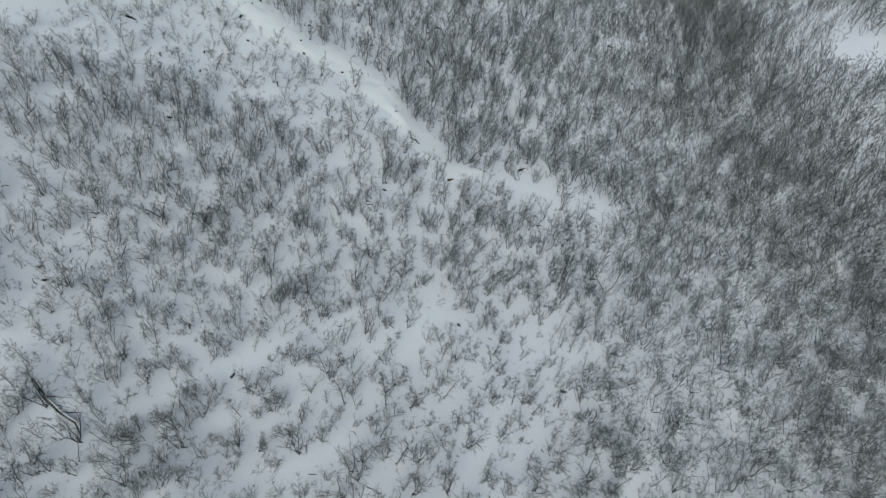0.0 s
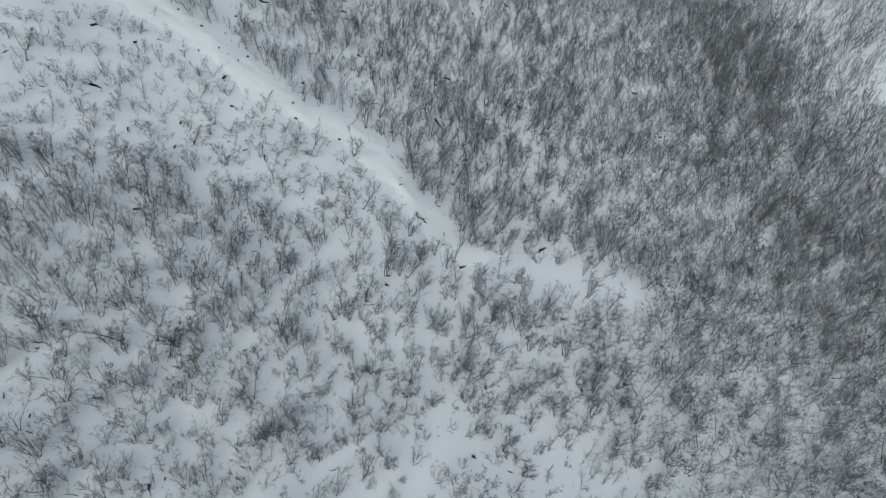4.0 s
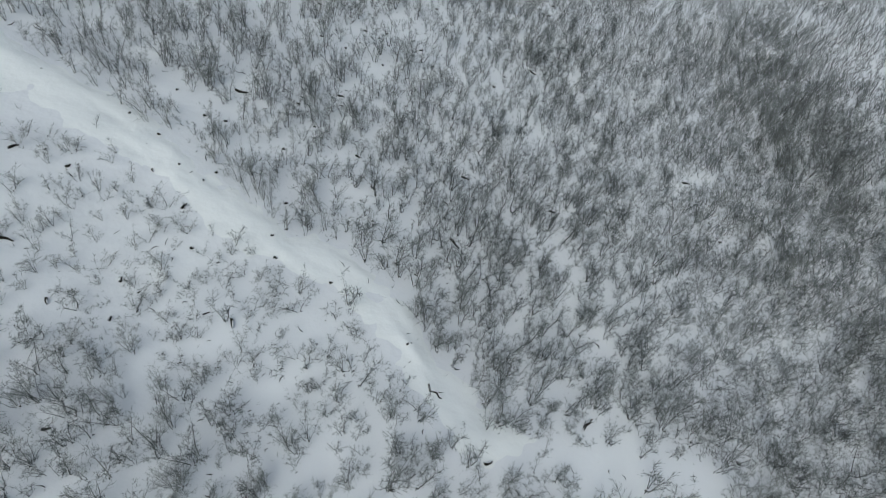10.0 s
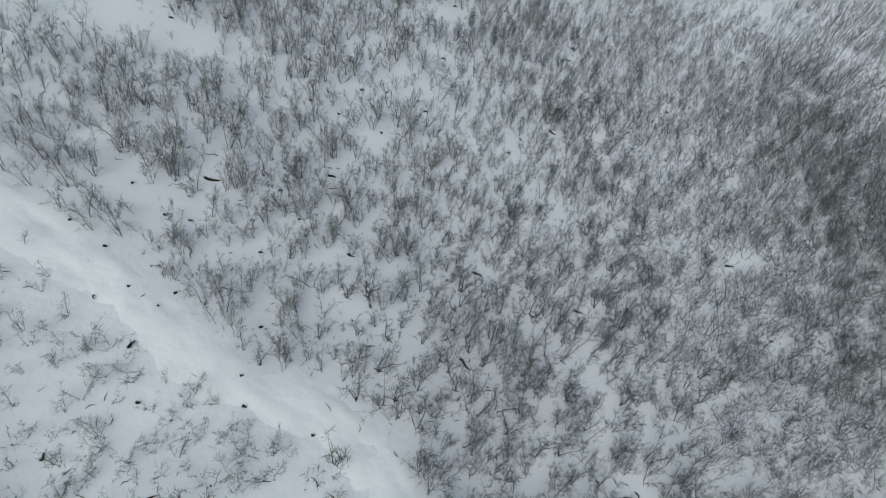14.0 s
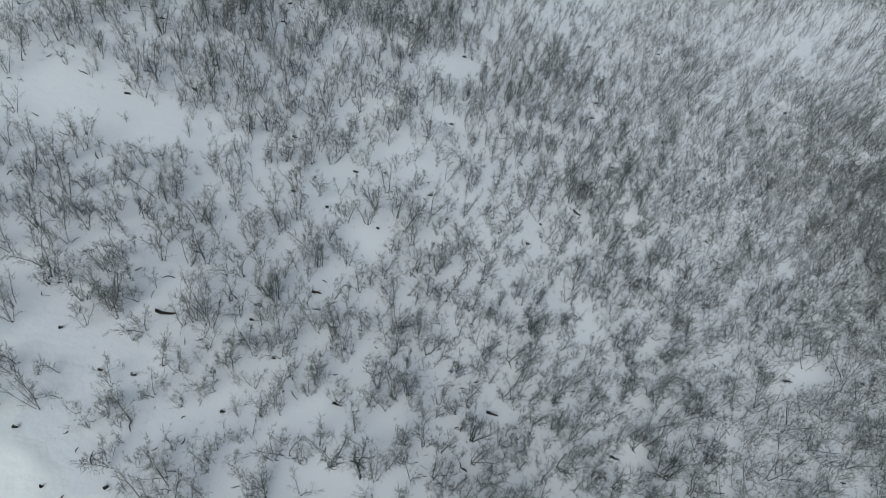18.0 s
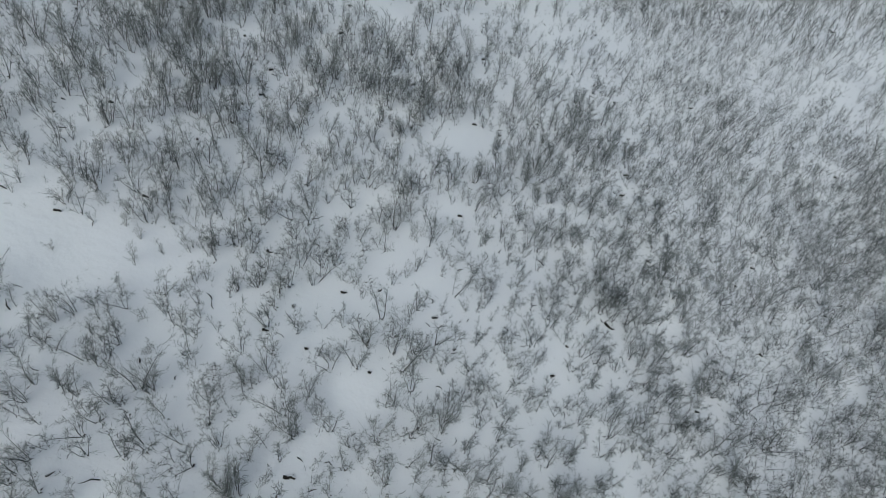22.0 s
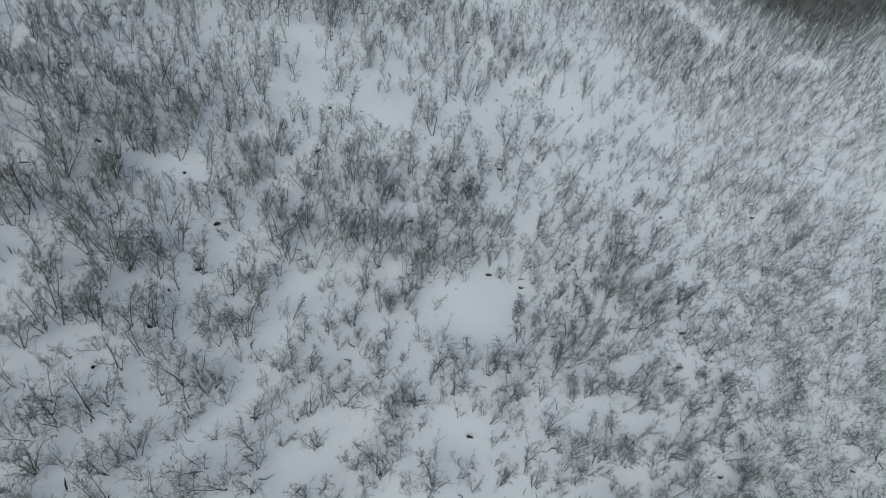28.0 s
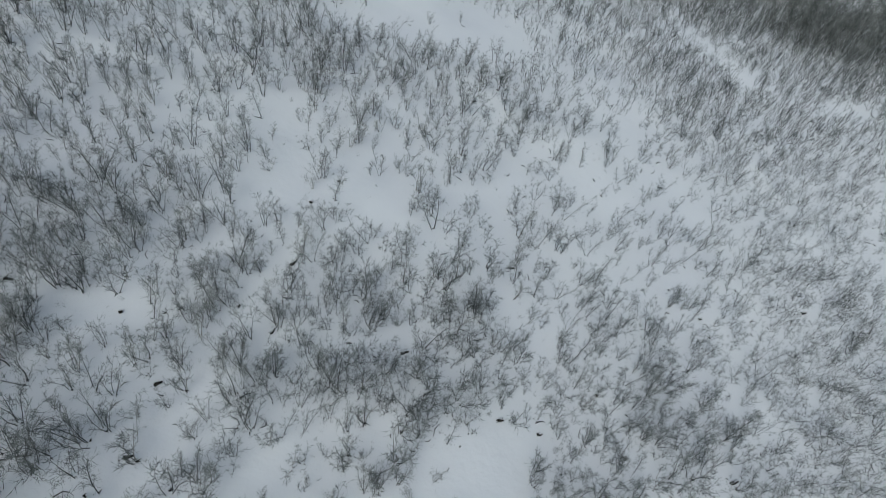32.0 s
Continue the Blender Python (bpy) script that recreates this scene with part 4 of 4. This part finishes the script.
def birch_shape(seed, stems, tall, spread, limbs, sprays, twigs, girth=1.0, fine=True):
    """Stems (one shape each), a broom-like crown of sprays and twigs, and the roots of a bare birch, about tall metres high."""
    rng = np.random.default_rng(seed)
    trunks, crown = [], []
    plain = girth > 1.5
    loose = 0.45 if plain else 0.8 if girth > 1.1 else 1.0
    turn = rng.uniform(0, 6.28)

    def along(points, f):
        n = len(points) - 1
        i = min(int(f * n), n - 1)
        run = points[i + 1] - points[i]
        return points[i] + run * (f * n - i), run / np.linalg.norm(run)

    def aside(way, amount):
        d = way + rng.normal(0, amount, 3)
        return d / np.linalg.norm(d)

    for s in range(stems):
        ang = turn + s * 6.28 / stems + rng.normal(0, 0.4)
        out = spread * rng.uniform(0.5, 1.3) * (0.35 if stems == 1 else 1)
        way = np.array((math.cos(ang) * out, math.sin(ang) * out, 1.0))
        size = tall * rng.uniform(0.7, 1.0)
        gap = rng.uniform(0.04, 0.22)
        foot = np.array((gap * math.cos(ang), gap * math.sin(ang), -0.3))
        n = 3 if fine else 6
        pts = bend(foot, way / np.linalg.norm(way), size, rng, n, 0.10, 0.17)
        r0 = (0.0055 * size + 0.007) * (1.3 if stems < 3 else 1.0) * (0.8 if plain or girth > 1.1 else 1)
        wood_parts = [ribbon(pts, r0 * 1.3, rng) if girth > 1.1 else tube(pts, [r0 * (1.2 - 1.05 * k / n) for k in range(n)] + [0.0], 3 if fine else 5)]
        for k in range(limbs):
            f = 0.16 + 0.8 * (k + rng.uniform(0, 1)) / limbs
            p, up = along(pts, f)
            a = turn + 2.4 * k + rng.normal(0, 0.5)
            lw = up * rng.uniform(0.7, 1.3) + np.array((math.cos(a), math.sin(a), rng.uniform(-0.1, 0.5))) * (0.85 - 0.3 * f)
            llen = size * (0.34 - 0.2 * f) * rng.uniform(0.65, 1.25)
            m = 1 if fine else 3
            lp = bend(p, lw / np.linalg.norm(lw), llen, rng, m, 0.12, 0.18)
            wood_parts.append(ribbon(lp, (0.017 - 0.007 * f) * (1.2 if plain else 0.9), rng) if fine else tube(lp, [(0.017 - 0.006 * f) * (1 - 0.3 * j) for j in range(m)] + [0.0], 3))
            for j in range(sprays):
                q, lean = along(lp, 0.05 + 0.95 * (j + rng.uniform(0, 1)) / sprays)
                slen = (0.3 + 0.34 * llen) * rng.uniform(0.6, 1.2)
                sw = aside(lean, 0.5 * loose)
                crown.append(sliver(q, q + sw * slen, 0.0125 * girth, rng))
                for _ in range(twigs):
                    g = rng.uniform(0.05, 1.0)
                    tip = q + sw * slen * g
                    crown.append(sliver(tip, tip + aside(sw, 0.5 * loose) * rng.uniform(0.28, 0.6) * (1.1 if plain else 1), 0.0182 * girth, rng))
        trunks.append(joined(wood_parts))
    # dark roots and a bent old stem at the foot, half under the snow
    roots = []
    for _ in range(1 if plain else 2):
        a, w = rng.uniform(0, 6.28), rng.uniform(0.4, 0.9)
        c, q = math.cos(a) * w, math.sin(a) * w
        curve = ((-0.25 * c, -0.25 * q, -0.04), (0.25 * c, 0.25 * q, 0.16), (0.6 * c - 0.2 * q, 0.6 * q + 0.2 * c, 0.08))
        roots.append(tube(curve[1:], (0.08, 0.0), 3) if fine else tube(curve, (0.045, 0.055, 0.0), 4))
    return trunks, joined(crown), roots


def sprig_shape(seed, stalks, tall, spread):
    """A tuft of thin shoots."""
    rng = np.random.default_rng(seed)
    shoots = []
    for _ in range(stalks):
        p = np.array((*rng.normal(0, 0.12, 2), -0.1))
        shoots.append(sliver(p, p + np.array((*rng.normal(0, spread, 2), 1.0)) * tall * rng.uniform(0.5, 1.0), 0.0175, rng))
    return [shoots[0]], joined(shoots[2:]), shoots[1:2]


def part(name, me, parent, label=""):
    ob = new(name, me)
    ob.parent = parent
    return tagged(ob, label)


# stems, height, spread, limbs a stem, sprays a limb, twigs a spray
FORMS = ((3, 5.6, 0.17, 5, 6, 3), (4, 5.4, 0.18, 4, 6, 3), (3, 5.8, 0.15, 5, 6, 3), (4, 5.2, 0.24, 4, 6, 3),
         (3, 5.6, 0.20, 5, 6, 3), (2, 6.0, 0.18, 7, 6, 3), (3, 5.6, 0.22, 5, 6, 3), (5, 4.9, 0.26, 3, 6, 3),
         (4, 5.6, 0.16, 4, 6, 3), (1, 5.8, 0.35, 13, 6, 3), (2, 5.4, 0.22, 7, 6, 3), (4, 5.4, 0.17, 4, 6, 3))
KINDS = [birch_shape(11 + k, *form, 1.0) for k, form in enumerate(FORMS)]
NEAR_KINDS = [birch_shape(11 + k, *form, 0.95, fine=False) for k, form in enumerate(FORMS)]
# plainer ones for the slope that falls away, and for the far side of the hill
MID_KINDS = [birch_shape(31 + k, min(n, 3), tall, 1.3 * spread, 11 // min(n, 3) + 1, 4, 3, 1.15) for k, (n, tall, spread, *_) in enumerate(FORMS[:9])]
FAR_KINDS = [birch_shape(41 + k, min(n, 3), tall, spread, 6 // min(n, 3) + 1, 3, 2, 2.75) for k, (n, tall, spread, *_) in enumerate(FORMS[:9])]
SHRUBS = [birch_shape(71 + k, *args) for k, args in enumerate((
    (3, 2.4, 0.5, 3, 3, 3), (4, 2.1, 0.65, 2, 3, 3), (3, 2.6, 0.35, 3, 3, 3), (4, 1.8, 0.8, 2, 3, 3)))]
SPRIGS = [sprig_shape(91 + k, *args) for k, args in enumerate(((7, 1.0, 0.4), (9, 1.1, 0.45), (8, 1.0, 0.5), (8, 0.9, 0.6)))]


def on_open_slope(x, y):
    """The thinly grown slope below the snow ridge."""
    return (ridge_offset(x, y) < 0) & (x < 10) & (y > 74 + 0.12 * (x + 25))


def tree_height(x, y):
    """How high the birches grow on average."""
    h = 3.9 + 0.9 * np.exp(-((x - 30) / 20) ** 2) * rise(128 - y, 10) - 0.9 * rise(x - 8, 8) * rise(y - 165, 10) + 0.6 * swell(x, y, 15.0, 9)
    h = h + 0.3 * rise(x - 34, 5) + 1.7 * rise(x - 48 - 0.08 * y, 6) + 2.4 * np.exp(-in_ellipse(x, y, (84, 300, 44, 17, 8)) ** 2)
    h = h + 0.8 * np.exp(-((x + 42) / 16) ** 2) * rise(y - 158, 6) + 0.35 * np.exp(-in_ellipse(x, y, (50, 104, 18, 22, 0)))
    h = h * (1 - 0.17 * rise(x - 28, 4))
    return np.where(on_open_slope(x, y), 2.5 + 0.4 * swell(x, y, 9.0, 10), h)


# ---- where the trees stand ----
rng = np.random.default_rng(4)
STEP = 2.0
cx, cy = np.meshgrid(np.arange(-78, 156, STEP), np.arange(8, 338, STEP))
cx = cx.ravel() + rng.uniform(-0.5, 0.5, cx.size) * STEP
cy = cy.ravel() + rng.uniform(-0.5, 0.5, cy.size) * STEP
# the wood that any view takes in: a strip that widens ahead
seen = (cx > -58) & (cx < 55 + 0.46 * cy) & (cx < 136) & (cy < 226 + 0.95 * (cx + 55)) & (cy > 16)
cx, cy = cx[seen], cy[seen]
# birches grow in clumps of a few trees with bare snow between them
many = np.floor((1.12 + 0.6 * rise(cx - 26, 4)) * tree_cover(cx, cy) * (1 + 0.05 * rise(cx - 45 - 0.1 * cy, 8)) * rng.uniform(0.7, 1.3, cx.size) + rng.uniform(0, 1, cx.size)).astype(int)
width = 0.6 * np.sqrt(np.repeat(many, many))
gx = np.repeat(cx, many) + rng.normal(0, 1, many.sum()) * width
gy = np.repeat(cy, many) + rng.normal(0, 1, many.sum()) * width
keep = rng.uniform(0, 1, gx.size) < 4 * tree_cover(gx, gy)
gx, gy = gx[keep], gy[keep]
noted = [row for rows in NOTED_TREES.values() for row in rows]
free = np.ones(gx.size, bool)
for nx, ny, _ in noted:
    free &= np.hypot(gx - nx, gy - ny) > 1.2
gx, gy = gx[free], gy[free]
for lx, ly, length, _ in [row for rows in LOGS.values() for row in rows]:
    free = np.hypot(gx - lx, gy - ly + 0.8) > 0.9 + 0.3 * min(length, 3)
    gx, gy = gx[free], gy[free]
tall = tree_height(gx, gy) * rng.uniform(0.6, 1.3, gx.size)
gz = height(gx, gy)
order = np.argsort(-(tall - 0.06 * np.abs(gx + 8)))
in_strip = [i for i in order if -30 < gx[i] < 22][:150]
lone = set(in_strip)

# ---- single birches ----
def birch(kind, label):
    trunks, crown, roots = NEAR_KINDS[kind]
    root = tagged(new("birch_tree"), label, "tree", "birches on the hillside")
    for k, shape in enumerate(trunks):
        part("trunk", mesh_of("trunk", shape, PALE_BARK if (k + kind) % 4 == 3 else BARK), root)
    part("crown", mesh_of("crown", crown, TWIG), root, "fine bare dark twigs")
    for shape in roots:
        part("root", mesh_of("root", shape, LOG_BARK), root, "dark root breaking through the snow")
    return root


LABELS = ("bare grey birch with three stems in deep snow", "bare bushy birch clump with four stems in snow",
          "bare slender birch with three straight stems in snow", "bare spreading birch clump with four stems in snow",
          "bare wide birch with three curved stems in snow", "bare young twin-stemmed birch standing in snow",
          "bare leaning birch with three stems in snow", "bare low birch clump with five stems in snow",
          "bare upright birch clump with four stems in snow", "bare crooked single-stemmed birch in snow",
          "bare fan-shaped birch with two stems in snow", "bare narrow birch clump with four stems in snow")
made = {}


def plant(kind, x, y, z, size, spin, tip):
    if kind not in made:
        made[kind] = birch(kind, LABELS[kind])
        tree = made[kind]
    else:
        tree = copy_thing(made[kind], Matrix())
    s, w = size / 5.6, size / 5.6 * 1.2
    # the creeping snow has bent every tree a little downhill
    tree.matrix_basis = pose(x, y, z - 0.05, 0, 8) @ pose(0, 0, 0, tip[0], tip[1], spin) @ Matrix.Diagonal((w, w, s, 1))


for i in in_strip:
    plant(int(rng.integers(len(KINDS))), gx[i], gy[i], gz[i], tall[i], rng.uniform(0, 360), rng.normal(0, 4, 2))
for nx, ny, size in noted:
    plant(int(rng.integers(len(KINDS))) if size < 6.5 else int(rng.choice((0, 1, 3, 4, 8))), nx, ny, float(height(nx, ny)), min(0.75 * size, 6.6), rng.uniform(0, 360), rng.normal(0, 4, 2))


# ---- the rest of the wood ----
def wood(name, label, where, kinds, heights, base, category, xs, ys, zs):
    wide = np.where(on_open_slope(xs, ys), 1.35, 1.0 + 0.08 * rise(xs - 16, 4))
    verts, tris, slots, n = [], [], [], 0
    packs = []
    for trunks, crown, roots in kinds:
        wooden = joined(trunks)
        packs.append((*joined((wooden, crown, *roots)), len(wooden[1]), sum(len(r[1]) for r in roots)))
    for i in where:
        v, f, bark, root = packs[int(rng.integers(len(packs)))]
        s = heights[i] / base
        a, lx, ly = rng.uniform(0, 6.283), rng.normal(0.14, 0.07) - 0.2 * rise(xs[i] - 27, 6) * rise(172 - ys[i], 8), rng.normal(0, 0.07)
        w = s * rng.uniform(0.8, 1.2) * wide[i]
        c, q = math.cos(a) * w, math.sin(a) * w
        p = np.empty(v.shape, np.float32)
        p[:, 0] = xs[i] + v[:, 0] * c - v[:, 1] * q + lx * v[:, 2] * s
        p[:, 1] = ys[i] + v[:, 0] * q + v[:, 1] * c + ly * v[:, 2] * s
        p[:, 2] = zs[i] - 0.05 + v[:, 2] * s
        verts.append(p)
        tris.append(f + n)
        slot = np.ones(len(f), np.int32)
        slot[:bark] = 2 if rng.uniform() < 0.16 else 0
        slot[-root:] = 2 if rng.uniform() < 0.25 else 3
        slots.append(slot)
        n += len(v)
    me = mesh_of(name, (np.concatenate(verts), np.concatenate(tris)), BARK)
    me.materials.append(TWIG)
    me.materials.append(PALE_BARK)
    me.materials.append(LOG_BARK)
    me.polygons.foreach_set("material_index", np.concatenate(slots))
    return tagged(new(name, me), label, category, kind="stuff")


far_off = (gy > 235) | (gx > 70 + 0.08 * gy)
rest = [i for i in range(gx.size) if i not in lone]
steep = gx > 24
wood("birch_wood", "dense leafless birch wood with grey twigs on snow", [i for i in rest if not steep[i] and not far_off[i]], KINDS, tall, 5.6, "trees", gx, gy, gz)
wood("hanging_birch_wood", "leafless birch wood on the falling snow slope", [i for i in rest if steep[i] and not far_off[i]], MID_KINDS, tall, 5.6, "trees", gx, gy, gz)
wood("distant_birch_wood", "leafless birch wood on the farther snow slope", [i for i in rest if far_off[i]], FAR_KINDS, tall, 5.6, "trees", gx, gy, gz)

# low scrub between the trees, thickest on the open slope
sx, sy = np.meshgrid(np.arange(-60, 100, 2.1), np.arange(18, 290, 2.1))
sx = sx.ravel() + rng.uniform(-1, 1, sx.size)
sy = sy.ravel() + rng.uniform(-1, 1, sy.size)
scrubby = (sx > -46 - 0.14 * sy) & (sx < 45 + 0.25 * sy) & (sy < 220 + 0.95 * (sx + 55))
scrubby &= rng.uniform(0, 1, sx.size) < np.where(on_open_slope(sx, sy), 0.7, 0.12) * tree_cover(sx, sy)
sx, sy = sx[scrubby], sy[scrubby]
wood("birch_scrub", "low bare birch scrub poking through the snow", range(sx.size), SHRUBS, rng.uniform(0.9, 2.3, sx.size), 2.4, "shrubs", sx, sy, height(sx, sy))

# thinner wood that goes on round about
ox, oy = np.meshgrid(np.arange(-150, 220, 5.6), np.arange(-60, 400, 5.6))
ox = ox.ravel() + rng.uniform(-2.2, 2.2, ox.size)
oy = oy.ravel() + rng.uniform(-2.2, 2.2, oy.size)
gap = np.maximum.reduce((-58 - ox, 16 - oy, ox - 136, (ox - 55 - 0.46 * oy) * 0.9, (oy - 226 - 0.95 * (ox + 55)) * 0.72))
outer = (gap > 0.5) & (rng.uniform(0, 1, ox.size) < 0.95 * np.exp(-gap / 28) * (0.75 + 0.5 * swell(ox, oy, 14.0, 31)))
ox, oy = ox[outer], oy[outer]
wood("outlying_birch_wood", "sparse leafless birches farther out on the snow slope", range(ox.size), FAR_KINDS, rng.uniform(3.0, 6.0, ox.size), 5.6, "trees", ox, oy, height(ox, oy))

# saplings and twig tips between the trees
ux, uy = np.meshgrid(np.arange(-62, 100, 1.5), np.arange(18, 290, 1.5))
ux = ux.ravel() + rng.uniform(-0.75, 0.75, ux.size)
uy = uy.ravel() + rng.uniform(-0.75, 0.75, uy.size)
near = (ux > -46 - 0.14 * uy) & (ux > -64) & (ux < 45 + 0.25 * uy) & (uy < 220 + 0.95 * (ux + 55)) & (rng.uniform(0, 1, ux.size) < 0.45 * tree_cover(ux, uy))
ux, uy = ux[near], uy[near]
wood("undergrowth", "thin bare saplings and twig tips in the snow", range(ux.size), SPRIGS, rng.uniform(0.3, 0.9, ux.size), 1.0, "undergrowth", ux, uy, height(ux, uy))


# ---- fallen logs ----
def log_shape(length, seed):
    r = np.random.default_rng(seed)
    rad = 0.13 + 0.03 * min(length, 2.0)
    pts = [np.array((t * length, r.normal(0, 0.05 * length), 0.05 + r.normal(0, 0.05))) for t in (-0.5, -0.2, 0.1, 0.35, 0.5)]
    body = [tube(pts, [rad * q for q in (0.9, 1.0, 0.85, 0.6, 0.35)], 7)]
    stub = []
    for k in range(2):
        p = pts[1 + k]
        stub.append(tube((p, p + np.array((0.25 * length, r.choice((-1, 1)) * 0.22 * length, 0.25))), (rad * 0.4, 0.0), 4))
    cap = tube([p + np.array((0, rad * 0.55, rad * 0.62)) for p in pts[1:]], [rad * q for q in (0.4, 0.55, 0.4, 0.2)], 6)
    return joined(body), stub, cap


def fallen_log(x, y, length, turn, seed):
    body, stubs, cap = log_shape(length, seed)
    root = tagged(new("fallen_log"), "dark weathered fallen log half buried in snow" if length > 1.2 else "short dark broken trunk piece sticking out of snow", "log", "dead wood on the snow")
    part("trunk", mesh_of("trunk", body, LOG_BARK), root)
    for s in stubs:
        part("branch_stub", mesh_of("branch_stub", s, LOG_BARK), root)
    part("snow_cap", mesh_of("snow_cap", cap, SNOW), root, "thin cap of snow")
    e = 0.4
    tilt = math.degrees(math.atan2(float(height(x + e * math.cos(radians(turn)), y + e * math.sin(radians(turn))) - height(x, y)), e))
    root.matrix_basis = pose(x, y, float(height(x, y)) + 0.06, 0, -tilt, turn)


for k, row in enumerate([row for rows in LOGS.values() for row in rows]):
    fallen_log(row[0], row[1], row[2] * (0.8 if row[2] < 3 else 1.0), row[3], 200 + k)


# ---- small dark broken wood scattered over the snow ----
def litter():
    shapes = []
    lx, ly = rng.uniform(-60, 85, 2700), rng.uniform(18, 290, 2700)
    fits = (rng.uniform(0, 1, lx.size) < 0.4 + 0.5 * tree_cover(lx, ly)) & (lx > -46 - 0.14 * ly) & (lx < 45 + 0.25 * ly)
    lx, ly = lx[fits], ly[fits]
    lz = height(lx, ly)
    for x, y, z in zip(lx, ly, lz):
        a, n = rng.uniform(0, 6.283), rng.uniform(0.3, 0.75) * rng.choice((1, 1, 1, 1.8))
        c, q = math.cos(a) * n / 2, math.sin(a) * n / 2
        ends = height(np.array((x - c, x + c)), np.array((y - q, y + q)))
        up, hook = rng.uniform(0, 0.45), rng.uniform(-0.7, 0.7)
        r = rng.uniform(0.025, 0.06) * (1.5 if rng.uniform() < 0.12 else 1)
        shapes.append(tube(((x - c, y - q, ends[0] - 0.02), (x - 0.2 * c + hook * q, y - 0.2 * q - hook * c, z + 0.07 + up * 0.3), (x + 0.6 * c + 0.6 * hook * q, y + 0.6 * q - 0.6 * hook * c, z + 0.06 + up * 0.6),
                            (x + c, y + q, ends[1] + 0.04 + up)), (r, r * 1.1, r * 0.7, r * 0.25), 3))
    return tagged(new("broken_branches", mesh_of("broken_branches", joined(shapes), LOG_BARK)), "dark broken branches and stubs scattered on snow", "branches", kind="stuff")


litter()
